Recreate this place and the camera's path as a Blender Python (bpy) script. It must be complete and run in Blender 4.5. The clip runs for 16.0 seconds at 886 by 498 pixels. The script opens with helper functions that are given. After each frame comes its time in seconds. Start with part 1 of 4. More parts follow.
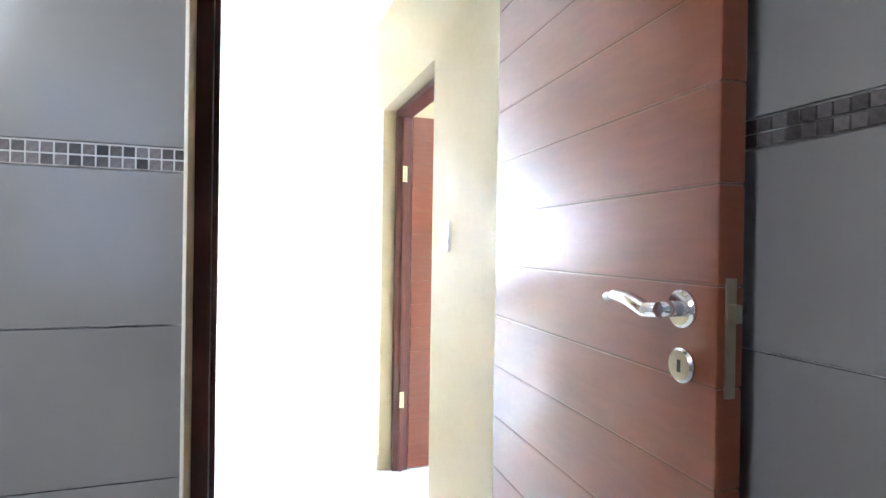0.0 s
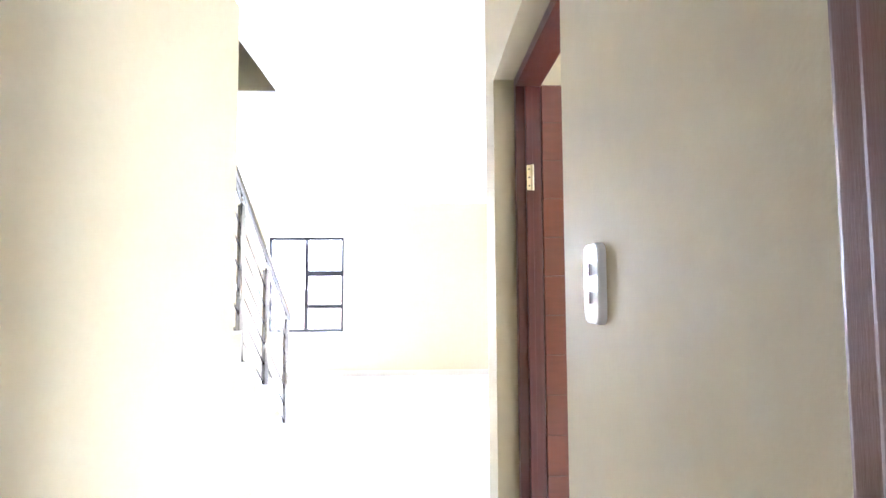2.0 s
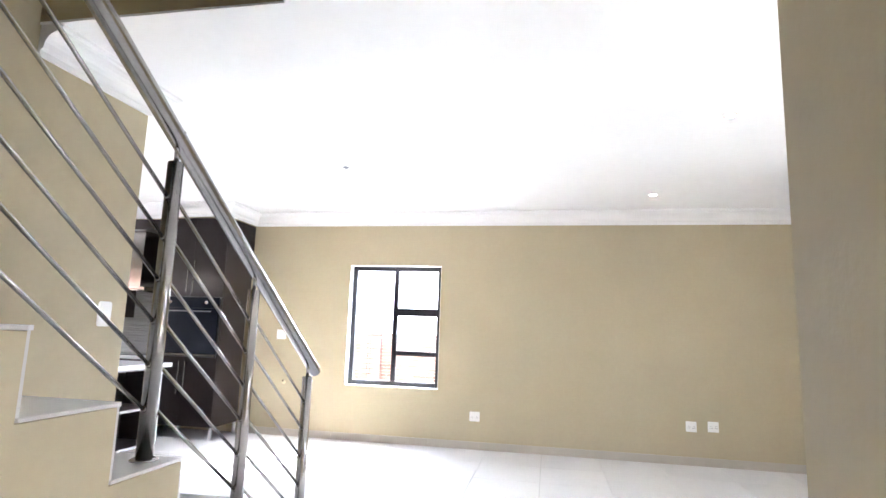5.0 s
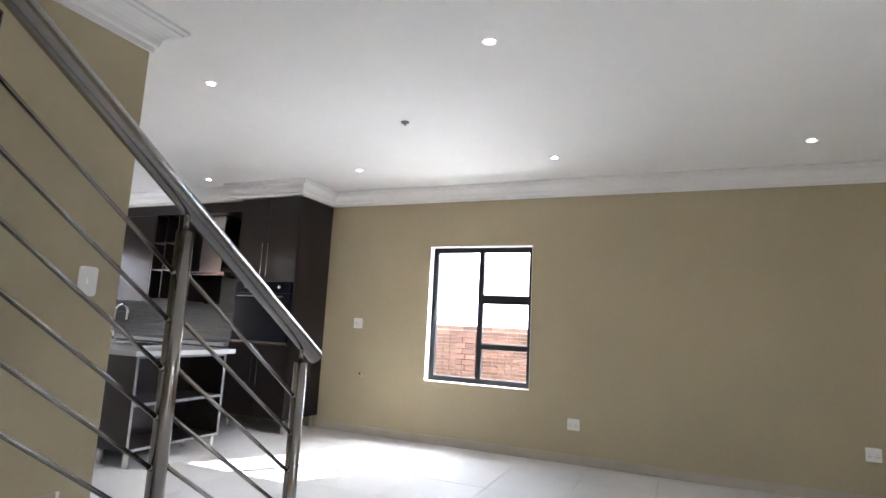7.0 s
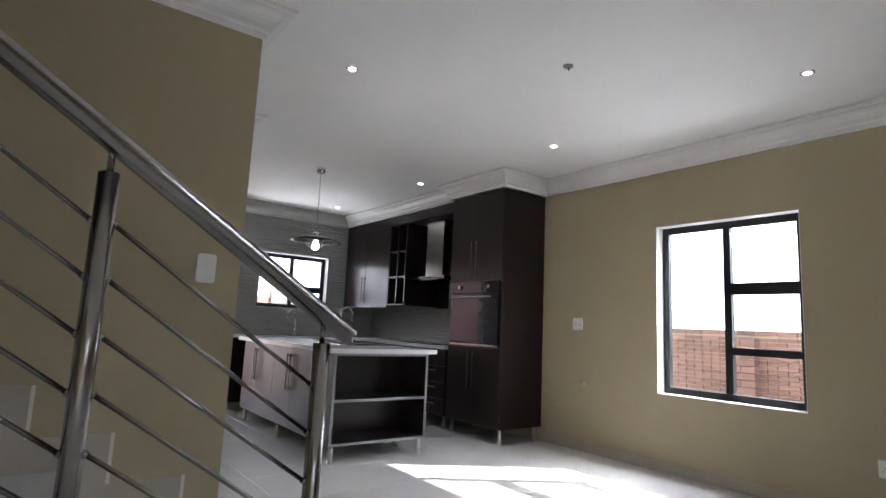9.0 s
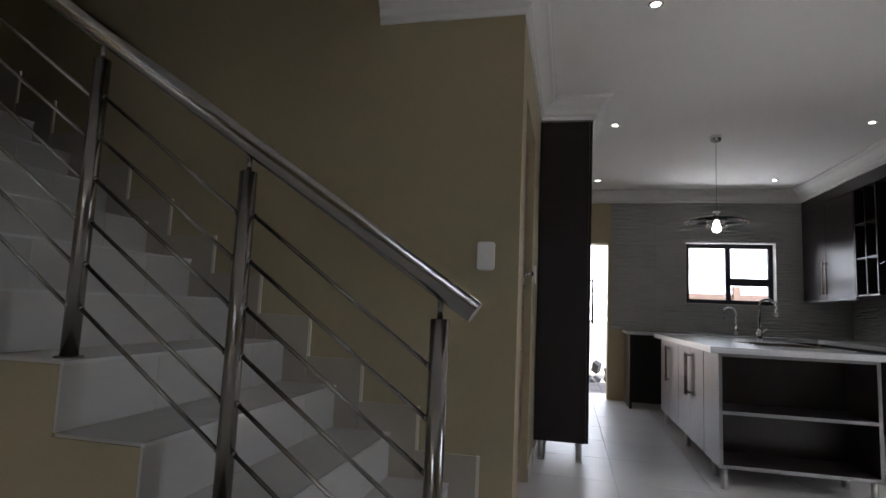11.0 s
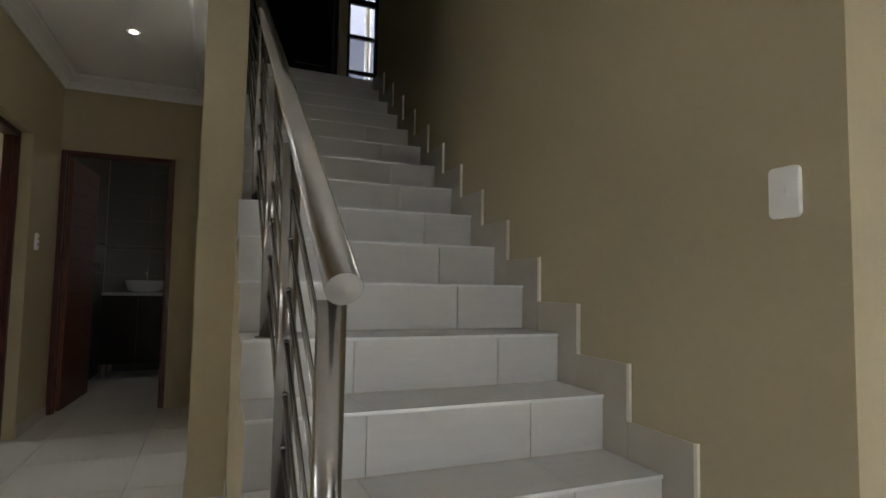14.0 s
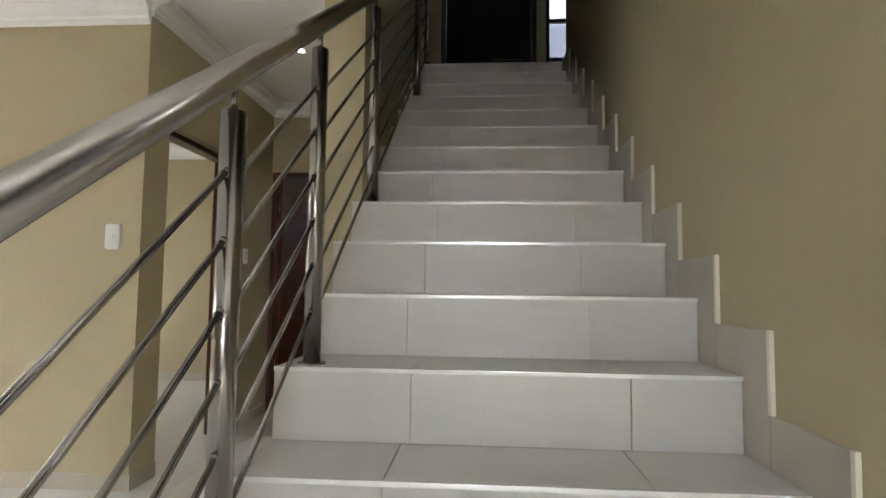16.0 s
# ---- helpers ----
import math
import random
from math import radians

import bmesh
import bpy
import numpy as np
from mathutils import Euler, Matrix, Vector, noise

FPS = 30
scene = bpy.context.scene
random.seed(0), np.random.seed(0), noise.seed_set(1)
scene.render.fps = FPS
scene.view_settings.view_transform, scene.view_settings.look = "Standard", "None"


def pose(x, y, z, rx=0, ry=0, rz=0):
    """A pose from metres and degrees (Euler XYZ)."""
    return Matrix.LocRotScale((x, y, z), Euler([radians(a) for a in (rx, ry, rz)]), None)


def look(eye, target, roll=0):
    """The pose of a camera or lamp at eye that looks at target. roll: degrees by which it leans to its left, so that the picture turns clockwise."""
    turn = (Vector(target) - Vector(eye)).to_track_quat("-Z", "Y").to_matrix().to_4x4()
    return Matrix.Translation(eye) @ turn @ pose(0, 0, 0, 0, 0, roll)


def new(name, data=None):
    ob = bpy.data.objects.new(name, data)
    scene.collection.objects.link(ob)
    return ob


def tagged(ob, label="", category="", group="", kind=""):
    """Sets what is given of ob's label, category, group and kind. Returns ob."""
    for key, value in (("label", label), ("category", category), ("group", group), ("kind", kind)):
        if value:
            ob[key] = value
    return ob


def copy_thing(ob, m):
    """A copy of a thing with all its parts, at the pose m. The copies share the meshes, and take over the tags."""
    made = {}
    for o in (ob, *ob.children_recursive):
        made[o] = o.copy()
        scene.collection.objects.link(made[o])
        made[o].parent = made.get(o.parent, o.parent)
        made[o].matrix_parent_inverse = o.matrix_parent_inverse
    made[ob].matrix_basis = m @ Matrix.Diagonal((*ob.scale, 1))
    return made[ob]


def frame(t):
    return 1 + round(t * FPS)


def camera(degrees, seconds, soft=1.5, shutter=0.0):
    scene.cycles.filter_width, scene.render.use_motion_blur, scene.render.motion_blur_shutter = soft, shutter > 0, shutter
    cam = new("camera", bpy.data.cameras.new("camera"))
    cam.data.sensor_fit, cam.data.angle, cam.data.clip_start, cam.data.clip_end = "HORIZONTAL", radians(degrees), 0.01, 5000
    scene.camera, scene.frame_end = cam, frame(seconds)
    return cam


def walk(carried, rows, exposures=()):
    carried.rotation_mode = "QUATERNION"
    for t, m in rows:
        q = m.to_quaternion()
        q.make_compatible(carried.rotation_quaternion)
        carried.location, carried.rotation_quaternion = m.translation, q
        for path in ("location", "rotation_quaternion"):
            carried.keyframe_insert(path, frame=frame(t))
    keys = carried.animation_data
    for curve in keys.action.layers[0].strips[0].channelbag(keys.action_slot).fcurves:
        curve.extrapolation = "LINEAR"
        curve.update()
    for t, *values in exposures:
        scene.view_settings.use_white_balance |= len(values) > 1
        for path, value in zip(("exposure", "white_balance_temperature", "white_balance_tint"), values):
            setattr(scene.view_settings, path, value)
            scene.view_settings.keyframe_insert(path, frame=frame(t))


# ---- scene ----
cam = camera(77.7, 16.0)
PATH = [
    (0, (-4.339, -0.668, 1.286), (-2.382, -1.356, 1.277), 0.9),
    (0.5, (-4.055, -0.742, 1.302), (-2.074, -1.358, 1.309), 1.1),
    (1, (-3.734, -0.889, 1.305), (-1.730, -1.421, 1.350), 1.2),
    (1.5, (-3.461, -1.030, 1.322), (-1.410, -1.325, 1.403), 0.6),
    (2, (-3.180, -1.111, 1.325), (-1.112, -1.201, 1.462), -0.3),
    (2.5, (-2.875, -1.134, 1.333), (-0.809, -1.132, 1.516), 0.4),
    (3, (-2.530, -1.157, 1.348), (-0.473, -1.022, 1.585), 0.6),
    (3.5, (-2.260, -1.163, 1.339), (-0.253, -0.937, 1.602), 1.4),
    (4, (-1.945, -1.170, 1.326), (0.052, -0.893, 1.616), 1.3),
    (4.5, (-1.640, -1.217, 1.283), (0.313, -0.906, 1.577), 1.6),
    (5, (-1.348, -1.251, 1.292), (0.593, -0.873, 1.590), 1.9),
    (5.2, (-1.256, -1.271, 1.290), (0.679, -0.849, 1.580), 2.5),
    (7.3, (-0.189, -1.414, 1.153), (1.562, -0.497, 1.447), 2.9),
    (7.5, (-0.065, -1.488, 1.106), (1.629, -0.468, 1.409), 3.0),
    (8, (0.160, -1.569, 1.114), (1.677, -0.298, 1.406), 3.1),
    (8.2, (0.250, -1.578, 1.098), (1.702, -0.231, 1.391), 2.8),
    (10.3, (1.444, -1.580, 1.119), (1.672, 0.387, 1.352), 2.8),
    (10.5, (1.551, -1.551, 1.102), (1.521, 0.435, 1.334), 2.5),
    (11, (1.726, -1.445, 1.068), (1.281, 0.493, 1.283), 2.5),
    (11.5, (1.902, -1.239, 1.096), (1.202, 0.624, 1.298), 2.5),
    (12, (2.024, -1.055, 1.051), (1.069, 0.690, 1.256), 2.0),
    (12.5, (2.186, -0.856, 1.059), (0.864, 0.632, 1.250), 1.7),
    (13, (2.259, -0.686, 1.031), (0.698, 0.554, 1.197), 1.5),
    (13.5, (2.328, -0.427, 1.082), (0.604, 0.577, 1.215), 1.4),
    (14, (2.324, -0.204, 1.069), (0.481, 0.561, 1.200), 1.0),
    (14.5, (2.295, 0.035, 1.067), (0.339, 0.431, 1.193), 0.5),
    (15, (2.180, 0.196, 1.051), (0.186, 0.309, 1.164), 0.3),
    (15.5, (1.991, 0.389, 1.092), (-0.005, 0.329, 1.204), 0.2),
    (16, (1.850, 0.474, 1.098), (-0.141, 0.340, 1.238), 0.7),
]
# the clip's camera opens up for the dark rooms and closes for the bright ones
EXPOSURES = [(0, 6.5, 5050, 7), (1, 6.45, 5100, 9), (1.5, 6.1, 5150, 12), (2.5, 5.25, 5200, 17), (3.5, 4.9, 5200, 19), (4.5, 4.8, 5450, 16), (5.2, 3.6, 5600, 14), (7.3, 2.5, 5750, 13), (8.2, 2.1, 5750, 13), (10.3, 1.3, 5800, 13), (11.5, 0.9, 5950, 13), (12.2, 1.05, 6000, 14), (14.5, 2.4, 6350, 8), (16, 2.95, 6350, 8)]
walk(cam, [(t, look(eye, target, roll)) for t, eye, target, roll in PATH], EXPOSURES)

# ---- world, sun, large lights ----
# the hall, bathroom and bedroom are drawn on a plan of their own; this sets it in the house at its true size
HALL = Matrix.Translation((0.028, 0.001, 0)) @ Matrix.Scale(1.037, 4)

world = bpy.data.worlds.new("world")
scene.world = world
world.use_nodes = True
wn = world.node_tree.nodes
sky = wn.new("ShaderNodeTexSky")
sky.sky_type = "NISHITA"
sky.sun_disc = False
sky.sun_elevation = radians(40.8)
sky.sun_rotation = radians(125)
wn["Background"].inputs["Strength"].default_value = 0.1
world.node_tree.links.new(sky.outputs["Color"], wn["Background"].inputs["Color"])

sun = new("sun", bpy.data.lights.new("sun", "SUN"))
sun.data.energy = 5.0
sun.data.angle = radians(0.5)
sun.data.color = (1.0, 0.95, 0.87)
sun.matrix_basis = look((10.3, -6.5, 10), (0, 0, 0))


def window_light(name, m, sx, sy, watts, color=(0.9, 0.95, 1.0)):
    """Area lamp at or outside an opening, in place of sky light or ground bounce."""
    li = new(name, bpy.data.lights.new(name, "AREA"))
    li.data.shape, li.data.size, li.data.size_y, li.data.energy, li.data.color = "RECTANGLE", sx, sy, watts, color
    li.matrix_basis = m
    return li


window_light("sky_light_east", look((5.89, 0.57, 2.4), (3.0, 0.9, 0.9)), 1.6, 0.9, 12)
# fill lamp added at the invented south opening, brightens the stair wall
window_light("south_fill_light", look((1.25, -5.1, 1.9), (1.0, 0.0, 1.1)), 1.5, 1.4, 1.2)
window_light("sky_light_kitchen", look((3.71, 6.9, 2.75), (3.71, 5.4, 1.0)), 1.4, 0.8, 10)
window_light("sky_light_back_door", look((1.85, 6.95, 2.75), (1.85, 5.6, 0.6)), 1.0, 0.8, 7)
# added lamp at an unseen bedroom opening, lights the room and hall
window_light("bedroom_fill_light", HALL @ look((-2.55, -5.05, 1.5), (-2.4, 0, 1.2)), 0.85, 1.1, 2.0)
# two added lamps imitate bounce off the sunlit ground, to lift the ceilings
window_light("ground_fill_east", look((6.4, 0.57, 0.2), (3.0, 0.57, 2.0)), 2.0, 0.7, 12, (1.0, 0.97, 0.92))
window_light("ground_fill_kitchen", look((3.71, 6.8, 0.75), (3.71, 4.6, 2.7)), 1.2, 0.6, 23, (1.0, 0.97, 0.92))
# added lamp in an unseen opening, brightens the bathroom tiles
window_light("bathroom_fill_light", HALL @ look((-5.08, 0.84, 2.4), (-3.2, 0.0, 1.2)), 0.26, 0.36, 0.95, (1.0, 0.88, 0.74))


# ---- materials ----
def mat(name, color, rough=0.5, metal=0.0, grain=0.0, scale=20.0, bump=0.0, bump_scale=80.0, stain=0.0, spread=0.0, spec=0.5, stretch=(1, 1, 1), island=False, depth=0.004):
    """Paint-like surface: colour with fine grain, broad stains and relief, a spread between pieces."""
    m = bpy.data.materials.new(name)
    m.use_nodes = True
    n, l = m.node_tree.nodes, m.node_tree.links
    b = n["Principled BSDF"]
    b.inputs["Roughness"].default_value = rough
    b.inputs["Metallic"].default_value = metal
    b.inputs["Specular IOR Level"].default_value = spec
    tc = n.new("ShaderNodeTexCoord")
    mp = n.new("ShaderNodeMapping")
    mp.inputs["Scale"].default_value = stretch
    l.new(tc.outputs["Object"], mp.inputs["Vector"])
    base = n.new("ShaderNodeRGB")
    base.outputs[0].default_value = (*color, 1)
    out = base.outputs[0]

    def vary(src, fac, amount):
        mix = n.new("ShaderNodeHueSaturation")
        rng = n.new("ShaderNodeMapRange")
        rng.inputs["To Min"].default_value, rng.inputs["To Max"].default_value = 1 - amount, 1 + amount
        l.new(fac, rng.inputs["Value"])
        l.new(rng.outputs["Result"], mix.inputs["Value"])
        l.new(src, mix.inputs["Color"])
        return mix.outputs["Color"]

    if grain:
        t = n.new("ShaderNodeTexNoise")
        t.inputs["Scale"].default_value, t.inputs["Detail"].default_value = scale, 6
        l.new(mp.outputs[0], t.inputs["Vector"])
        out = vary(out, t.outputs["Fac"], grain * 2)
    if stain:
        t = n.new("ShaderNodeTexNoise")
        t.inputs["Scale"].default_value, t.inputs["Detail"].default_value = 1.3, 4
        l.new(tc.outputs["Object"], t.inputs["Vector"])
        out = vary(out, t.outputs["Fac"], stain * 2)
        rr = n.new("ShaderNodeMapRange")
        rr.inputs["To Min"].default_value, rr.inputs["To Max"].default_value = max(0.02, rough - stain), min(1, rough + stain)
        l.new(t.outputs["Fac"], rr.inputs["Value"])
        l.new(rr.outputs["Result"], b.inputs["Roughness"])
    if spread:
        if island:
            g = n.new("ShaderNodeNewGeometry")
            out = vary(out, g.outputs["Random Per Island"], spread)
        else:
            g = n.new("ShaderNodeObjectInfo")
            out = vary(out, g.outputs["Random"], spread)
    l.new(out, b.inputs["Base Color"])
    if bump:
        t = n.new("ShaderNodeTexNoise")
        t.inputs["Scale"].default_value, t.inputs["Detail"].default_value = bump_scale, 4
        l.new(mp.outputs[0], t.inputs["Vector"])
        bp = n.new("ShaderNodeBump")
        bp.inputs["Strength"].default_value, bp.inputs["Distance"].default_value = bump, depth
        l.new(t.outputs["Fac"], bp.inputs["Height"])
        l.new(bp.outputs["Normal"], b.inputs["Normal"])
    return m


def glass(name, color=(1, 1, 1), rough=0.0):
    m = bpy.data.materials.new(name)
    m.use_nodes = True
    b = m.node_tree.nodes["Principled BSDF"]
    b.inputs["Base Color"].default_value = (*color, 1)
    b.inputs["Roughness"].default_value = rough
    b.inputs["Transmission Weight"].default_value = 1
    b.inputs["IOR"].default_value = 1.45
    return m


def glow(name, color, strength):
    m = bpy.data.materials.new(name)
    m.use_nodes = True
    b = m.node_tree.nodes["Principled BSDF"]
    b.inputs["Emission Color"].default_value = (*color, 1)
    b.inputs["Emission Strength"].default_value = strength
    return m


M_WALL = mat("wall_paint", (0.45, 0.385, 0.25), 0.6, spec=0.2, grain=0.02, scale=30, bump=0.12, bump_scale=160, stain=0.04)
M_CEIL = mat("ceiling_paint", (0.87, 0.86, 0.84), 0.7, grain=0.01, scale=15, bump=0.06, bump_scale=120, stain=0.02)
M_CORN = mat("cornice_plaster", (0.82, 0.81, 0.79), 0.6, grain=0.015, scale=25, bump=0.05)
M_TILE = mat("floor_tile", (0.68, 0.665, 0.64), 0.38, spec=0.4, grain=0.03, scale=9, stain=0.05, spread=0.03, stretch=(1, 5, 1))
M_STEP = mat("step_tile", (0.55, 0.535, 0.51), 0.34, grain=0.03, scale=7, spread=0.03, stretch=(6, 1, 6))
M_SKIRT = mat("skirting_tile", (0.44, 0.4, 0.33), 0.3, grain=0.04, scale=8, stain=0.03, spread=0.03)
M_GROUT = mat("grout", (0.38, 0.37, 0.35), 0.85, grain=0.1, scale=60)
M_TRIM = mat("step_edge_trim", (0.88, 0.88, 0.87), 0.22, metal=0.25, grain=0.03)
M_STRIP = mat("tile_edge_strip", (0.76, 0.72, 0.62), 0.4, grain=0.04)
M_STEEL = mat("brushed_steel", (0.35, 0.333, 0.315), 0.21, metal=1.0, grain=0.05, scale=40, stretch=(1, 1, 12), bump=0.04, bump_scale=200)
M_CHROME = mat("chrome", (0.75, 0.75, 0.76), 0.12, metal=1.0, grain=0.02)
M_DISC = mat("turned_steel", (0.5, 0.475, 0.45), 0.32, metal=1.0, grain=0.03)
tg = M_DISC.node_tree.nodes.new("ShaderNodeTangent")
tg.direction_type, tg.axis = "RADIAL", "X"
M_DISC.node_tree.links.new(tg.outputs[0], M_DISC.node_tree.nodes["Principled BSDF"].inputs["Tangent"])
M_DISC.node_tree.nodes["Principled BSDF"].inputs["Anisotropic"].default_value = 0.85
M_LEG = mat("satin_chrome", (0.7, 0.69, 0.67), 0.3, metal=1.0, grain=0.03)
M_LOCK = mat("dull_brass", (0.42, 0.37, 0.28), 0.42, metal=1.0, grain=0.08)
M_BRASS = mat("brass_plate", (0.72, 0.62, 0.4), 0.3, metal=1.0, grain=0.05)
M_DARK = mat("dark_wood_melamine", (0.02, 0.014, 0.0135), 0.3, spec=0.3, grain=0.25, scale=14, stretch=(12, 12, 1), bump=0.05, stain=0.05)
M_DOOR = mat("mahogany_door", (0.125, 0.034, 0.015), 0.3, grain=0.12, scale=6, stretch=(2, 2, 14), bump=0.06, bump_scale=40, stain=0.015)
M_FRAME = mat("mahogany_frame", (0.075, 0.018, 0.012), 0.35, grain=0.2, scale=8, stretch=(10, 10, 1), bump=0.06)
# paler than the boards: the glint along the grooves is in the colour
M_GROOVE = mat("door_groove_glint", (0.14, 0.085, 0.065), 0.25, grain=0.1)
M_BATH = mat("bathroom_tile", (0.23, 0.221, 0.212), 0.17, grain=0.03, scale=6, stain=0.03, spread=0.03)
M_BGROUT = mat("bathroom_grout", (0.5, 0.48, 0.45), 0.8, grain=0.08, scale=60)
M_MOSAIC = mat("glass_mosaic", (0.1, 0.09, 0.085), 0.12, grain=0.3, scale=90, spread=0.7, bump=0.3)
M_ALU = mat("black_aluminium", (0.02, 0.02, 0.022), 0.4, metal=0.3, grain=0.05)
M_PLASTIC = mat("white_plastic", (0.82, 0.81, 0.78), 0.3, grain=0.01)
M_GREY = mat("grey_edge", (0.2, 0.2, 0.205), 0.35, grain=0.04)
M_TOP = mat("worktop_stone", (0.62, 0.63, 0.64), 0.16, grain=0.1, scale=150, stain=0.03)
M_SPLASH = mat("splash_tile", (0.42, 0.415, 0.395), 0.22, grain=0.03, scale=5, spread=0.03, bump=1.0, bump_scale=4, stretch=(1.0, 1.0, 11), depth=0.06)
M_BRICK = mat("face_brick", (0.25, 0.16, 0.145), 0.85, grain=0.2, scale=50, spread=0.3, bump=0.4, bump_scale=60)
M_BRICKS = mat("face_brick_far", (0.25, 0.16, 0.145), 0.85, grain=0.2, scale=50, spread=0.3, bump=0.4, bump_scale=60, island=True)
M_BLOCK = mat("pink_block", (0.36, 0.22, 0.18), 0.9, grain=0.15, scale=30, spread=0.2, bump=0.3)
M_MORTAR = mat("mortar", (0.5, 0.46, 0.42), 0.9, grain=0.15, scale=40)
M_GROUND = mat("yard_ground", (0.5, 0.44, 0.36), 0.9, grain=0.2, scale=6, stain=0.1, bump=0.5, bump_scale=15)
M_PAVER = mat("yard_paver", (0.3, 0.28, 0.27), 0.85, grain=0.15, scale=30, spread=0.15)
M_OVENGLASS = mat("oven_glass", (0.008, 0.01, 0.016), 0.05, grain=0.05, spec=0.3)
M_OVENGLASS.node_tree.nodes["Principled BSDF"].inputs["Specular Tint"].default_value = (0.72, 0.74, 1.0, 1.0)
M_DARKPANE = mat("dark_pane", (0.006, 0.006, 0.007), 0.3, grain=0.05, spec=0.2)
M_BLACK = mat("black_trim", (0.012, 0.012, 0.013), 0.4, grain=0.05)
M_CERAMIC = mat("white_ceramic", (0.8, 0.8, 0.8), 0.1, grain=0.01)
M_GLASS = glass("window_glass")
M_SHADE = glass("smoked_glass", (0.35, 0.35, 0.36), 0.05)
M_LAMP = glow("lamp_glow", (1.0, 0.93, 0.82), 12.0)
M_BULB = glow("bulb_glow", (1.0, 0.9, 0.75), 20.0)
M_HAZE = glow("hazy_sky", (0.93, 0.96, 1.0), 1.4)
M_PIPE = mat("white_pipe", (0.75, 0.75, 0.74), 0.5, grain=0.04)
# plaster darkened and blued: the shade on the wall is in the colour
M_OUTWALL = mat("shaded_plaster", (0.1, 0.11, 0.15), 0.8, grain=0.05, bump=0.2)
M_PANEL = mat("precast_concrete", (0.3, 0.215, 0.175), 0.9, grain=0.1, scale=20, bump=0.3, spread=0.08)
M_CLUTTER = mat("yard_clutter", (0.05, 0.055, 0.06), 0.7, grain=0.2)


# ---- mesh helpers ----
def box(bm, x0, y0, z0, x1, y1, z1, bev=0.0):
    """A box in bm; bev rounds its edges."""
    m = Matrix.LocRotScale(((x0 + x1) / 2, (y0 + y1) / 2, (z0 + z1) / 2), None, (abs(x1 - x0), abs(y1 - y0), abs(z1 - z0)))
    vs = bmesh.ops.create_cube(bm, size=1, matrix=m)["verts"]
    if bev:
        es = list({e for v in vs for e in v.link_edges})
        bmesh.ops.bevel(bm, geom=es, offset=bev, segments=2, affect="EDGES", profile=0.7)
    return bm


def rod(bm, p, q, r, seg=16, r2=None, bev=0.0):
    """A round bar from p to q."""
    p, q = Vector(p), Vector(q)
    d = q - p
    m = Matrix.Translation((p + q) / 2) @ d.to_track_quat("Z", "Y").to_matrix().to_4x4()
    vs = bmesh.ops.create_cone(bm, cap_ends=True, segments=seg, radius1=r, radius2=r if r2 is None else r2, depth=d.length, matrix=m)["verts"]
    if bev:
        es = [e for e in {e for v in vs for e in v.link_edges} if any(len(f.verts) > 4 for f in e.link_faces)]
        bmesh.ops.bevel(bm, geom=es, offset=bev, segments=2, affect="EDGES")
    return bm


def tube(bm, pts, r, seg=12):
    """A bent round bar through pts."""
    pts = [Vector(p) for p in pts]
    rings = []
    up = Vector((0.123, 0.456, 0.789))
    for i, p in enumerate(pts):
        d = (pts[min(i + 1, len(pts) - 1)] - pts[max(i - 1, 0)]).normalized()
        u = d.cross(up).normalized()
        w = d.cross(u)
        rr = r[i] if isinstance(r, (list, tuple)) else r
        rings.append([bm.verts.new(p + (u * math.cos(a) + w * math.sin(a)) * rr) for a in [2 * math.pi * k / seg for k in range(seg)]])
    for a, b in zip(rings, rings[1:]):
        for k in range(seg):
            bm.faces.new((a[k], a[(k + 1) % seg], b[(k + 1) % seg], b[k]))
    bm.faces.new(rings[0][::-1])
    bm.faces.new(rings[-1])
    bmesh.ops.recalc_face_normals(bm, faces=bm.faces[:])
    return bm


def lathe(bm, profile, c, seg=32):
    """A turned shape about the upright axis through c; profile: (radius, height) pairs."""
    rings = [[bm.verts.new((c[0] + r * math.cos(a), c[1] + r * math.sin(a), c[2] + h)) for a in [2 * math.pi * k / seg for k in range(seg)]] for r, h in profile]
    for a, b in zip(rings, rings[1:]):
        for k in range(seg):
            bm.faces.new((a[k], a[(k + 1) % seg], b[(k + 1) % seg], b[k]))
    bmesh.ops.recalc_face_normals(bm, faces=bm.faces[:])
    return bm


def prism(bm, pts, axis, a0, a1):
    """A profile of 2D points drawn out along an axis. axis x: pts are (y, z); axis y: (x, z); axis z: (x, y)."""
    def at(p, a):
        return {"x": (a, p[0], p[1]), "y": (p[0], a, p[1]), "z": (p[0], p[1], a)}[axis]
    lo = [bm.verts.new(at(p, a0)) for p in pts]
    hi = [bm.verts.new(at(p, a1)) for p in pts]
    n = len(pts)
    for i in range(n):
        bm.faces.new((lo[i], lo[(i + 1) % n], hi[(i + 1) % n], hi[i]))
    bm.faces.new(lo[::-1])
    bm.faces.new(hi)
    bmesh.ops.recalc_face_normals(bm, faces=bm.faces[:])
    return bm


def finish(name, bm, material, smooth=False):
    me = bpy.data.meshes.new(name)
    if smooth:
        for f in bm.faces:
            f.smooth = len(f.verts) == 4
    bm.to_mesh(me)
    bm.free()
    me.materials.append(material)
    return me


BASES = {}


def thing(name, base, label, category, group="", kind=""):
    """The Empty at a thing's base that carries its parts."""
    ob = new(name)
    ob.empty_display_size = 0.1
    ob.location = base
    BASES[ob] = Matrix.Translation(base)
    return tagged(ob, label, category, group, kind)


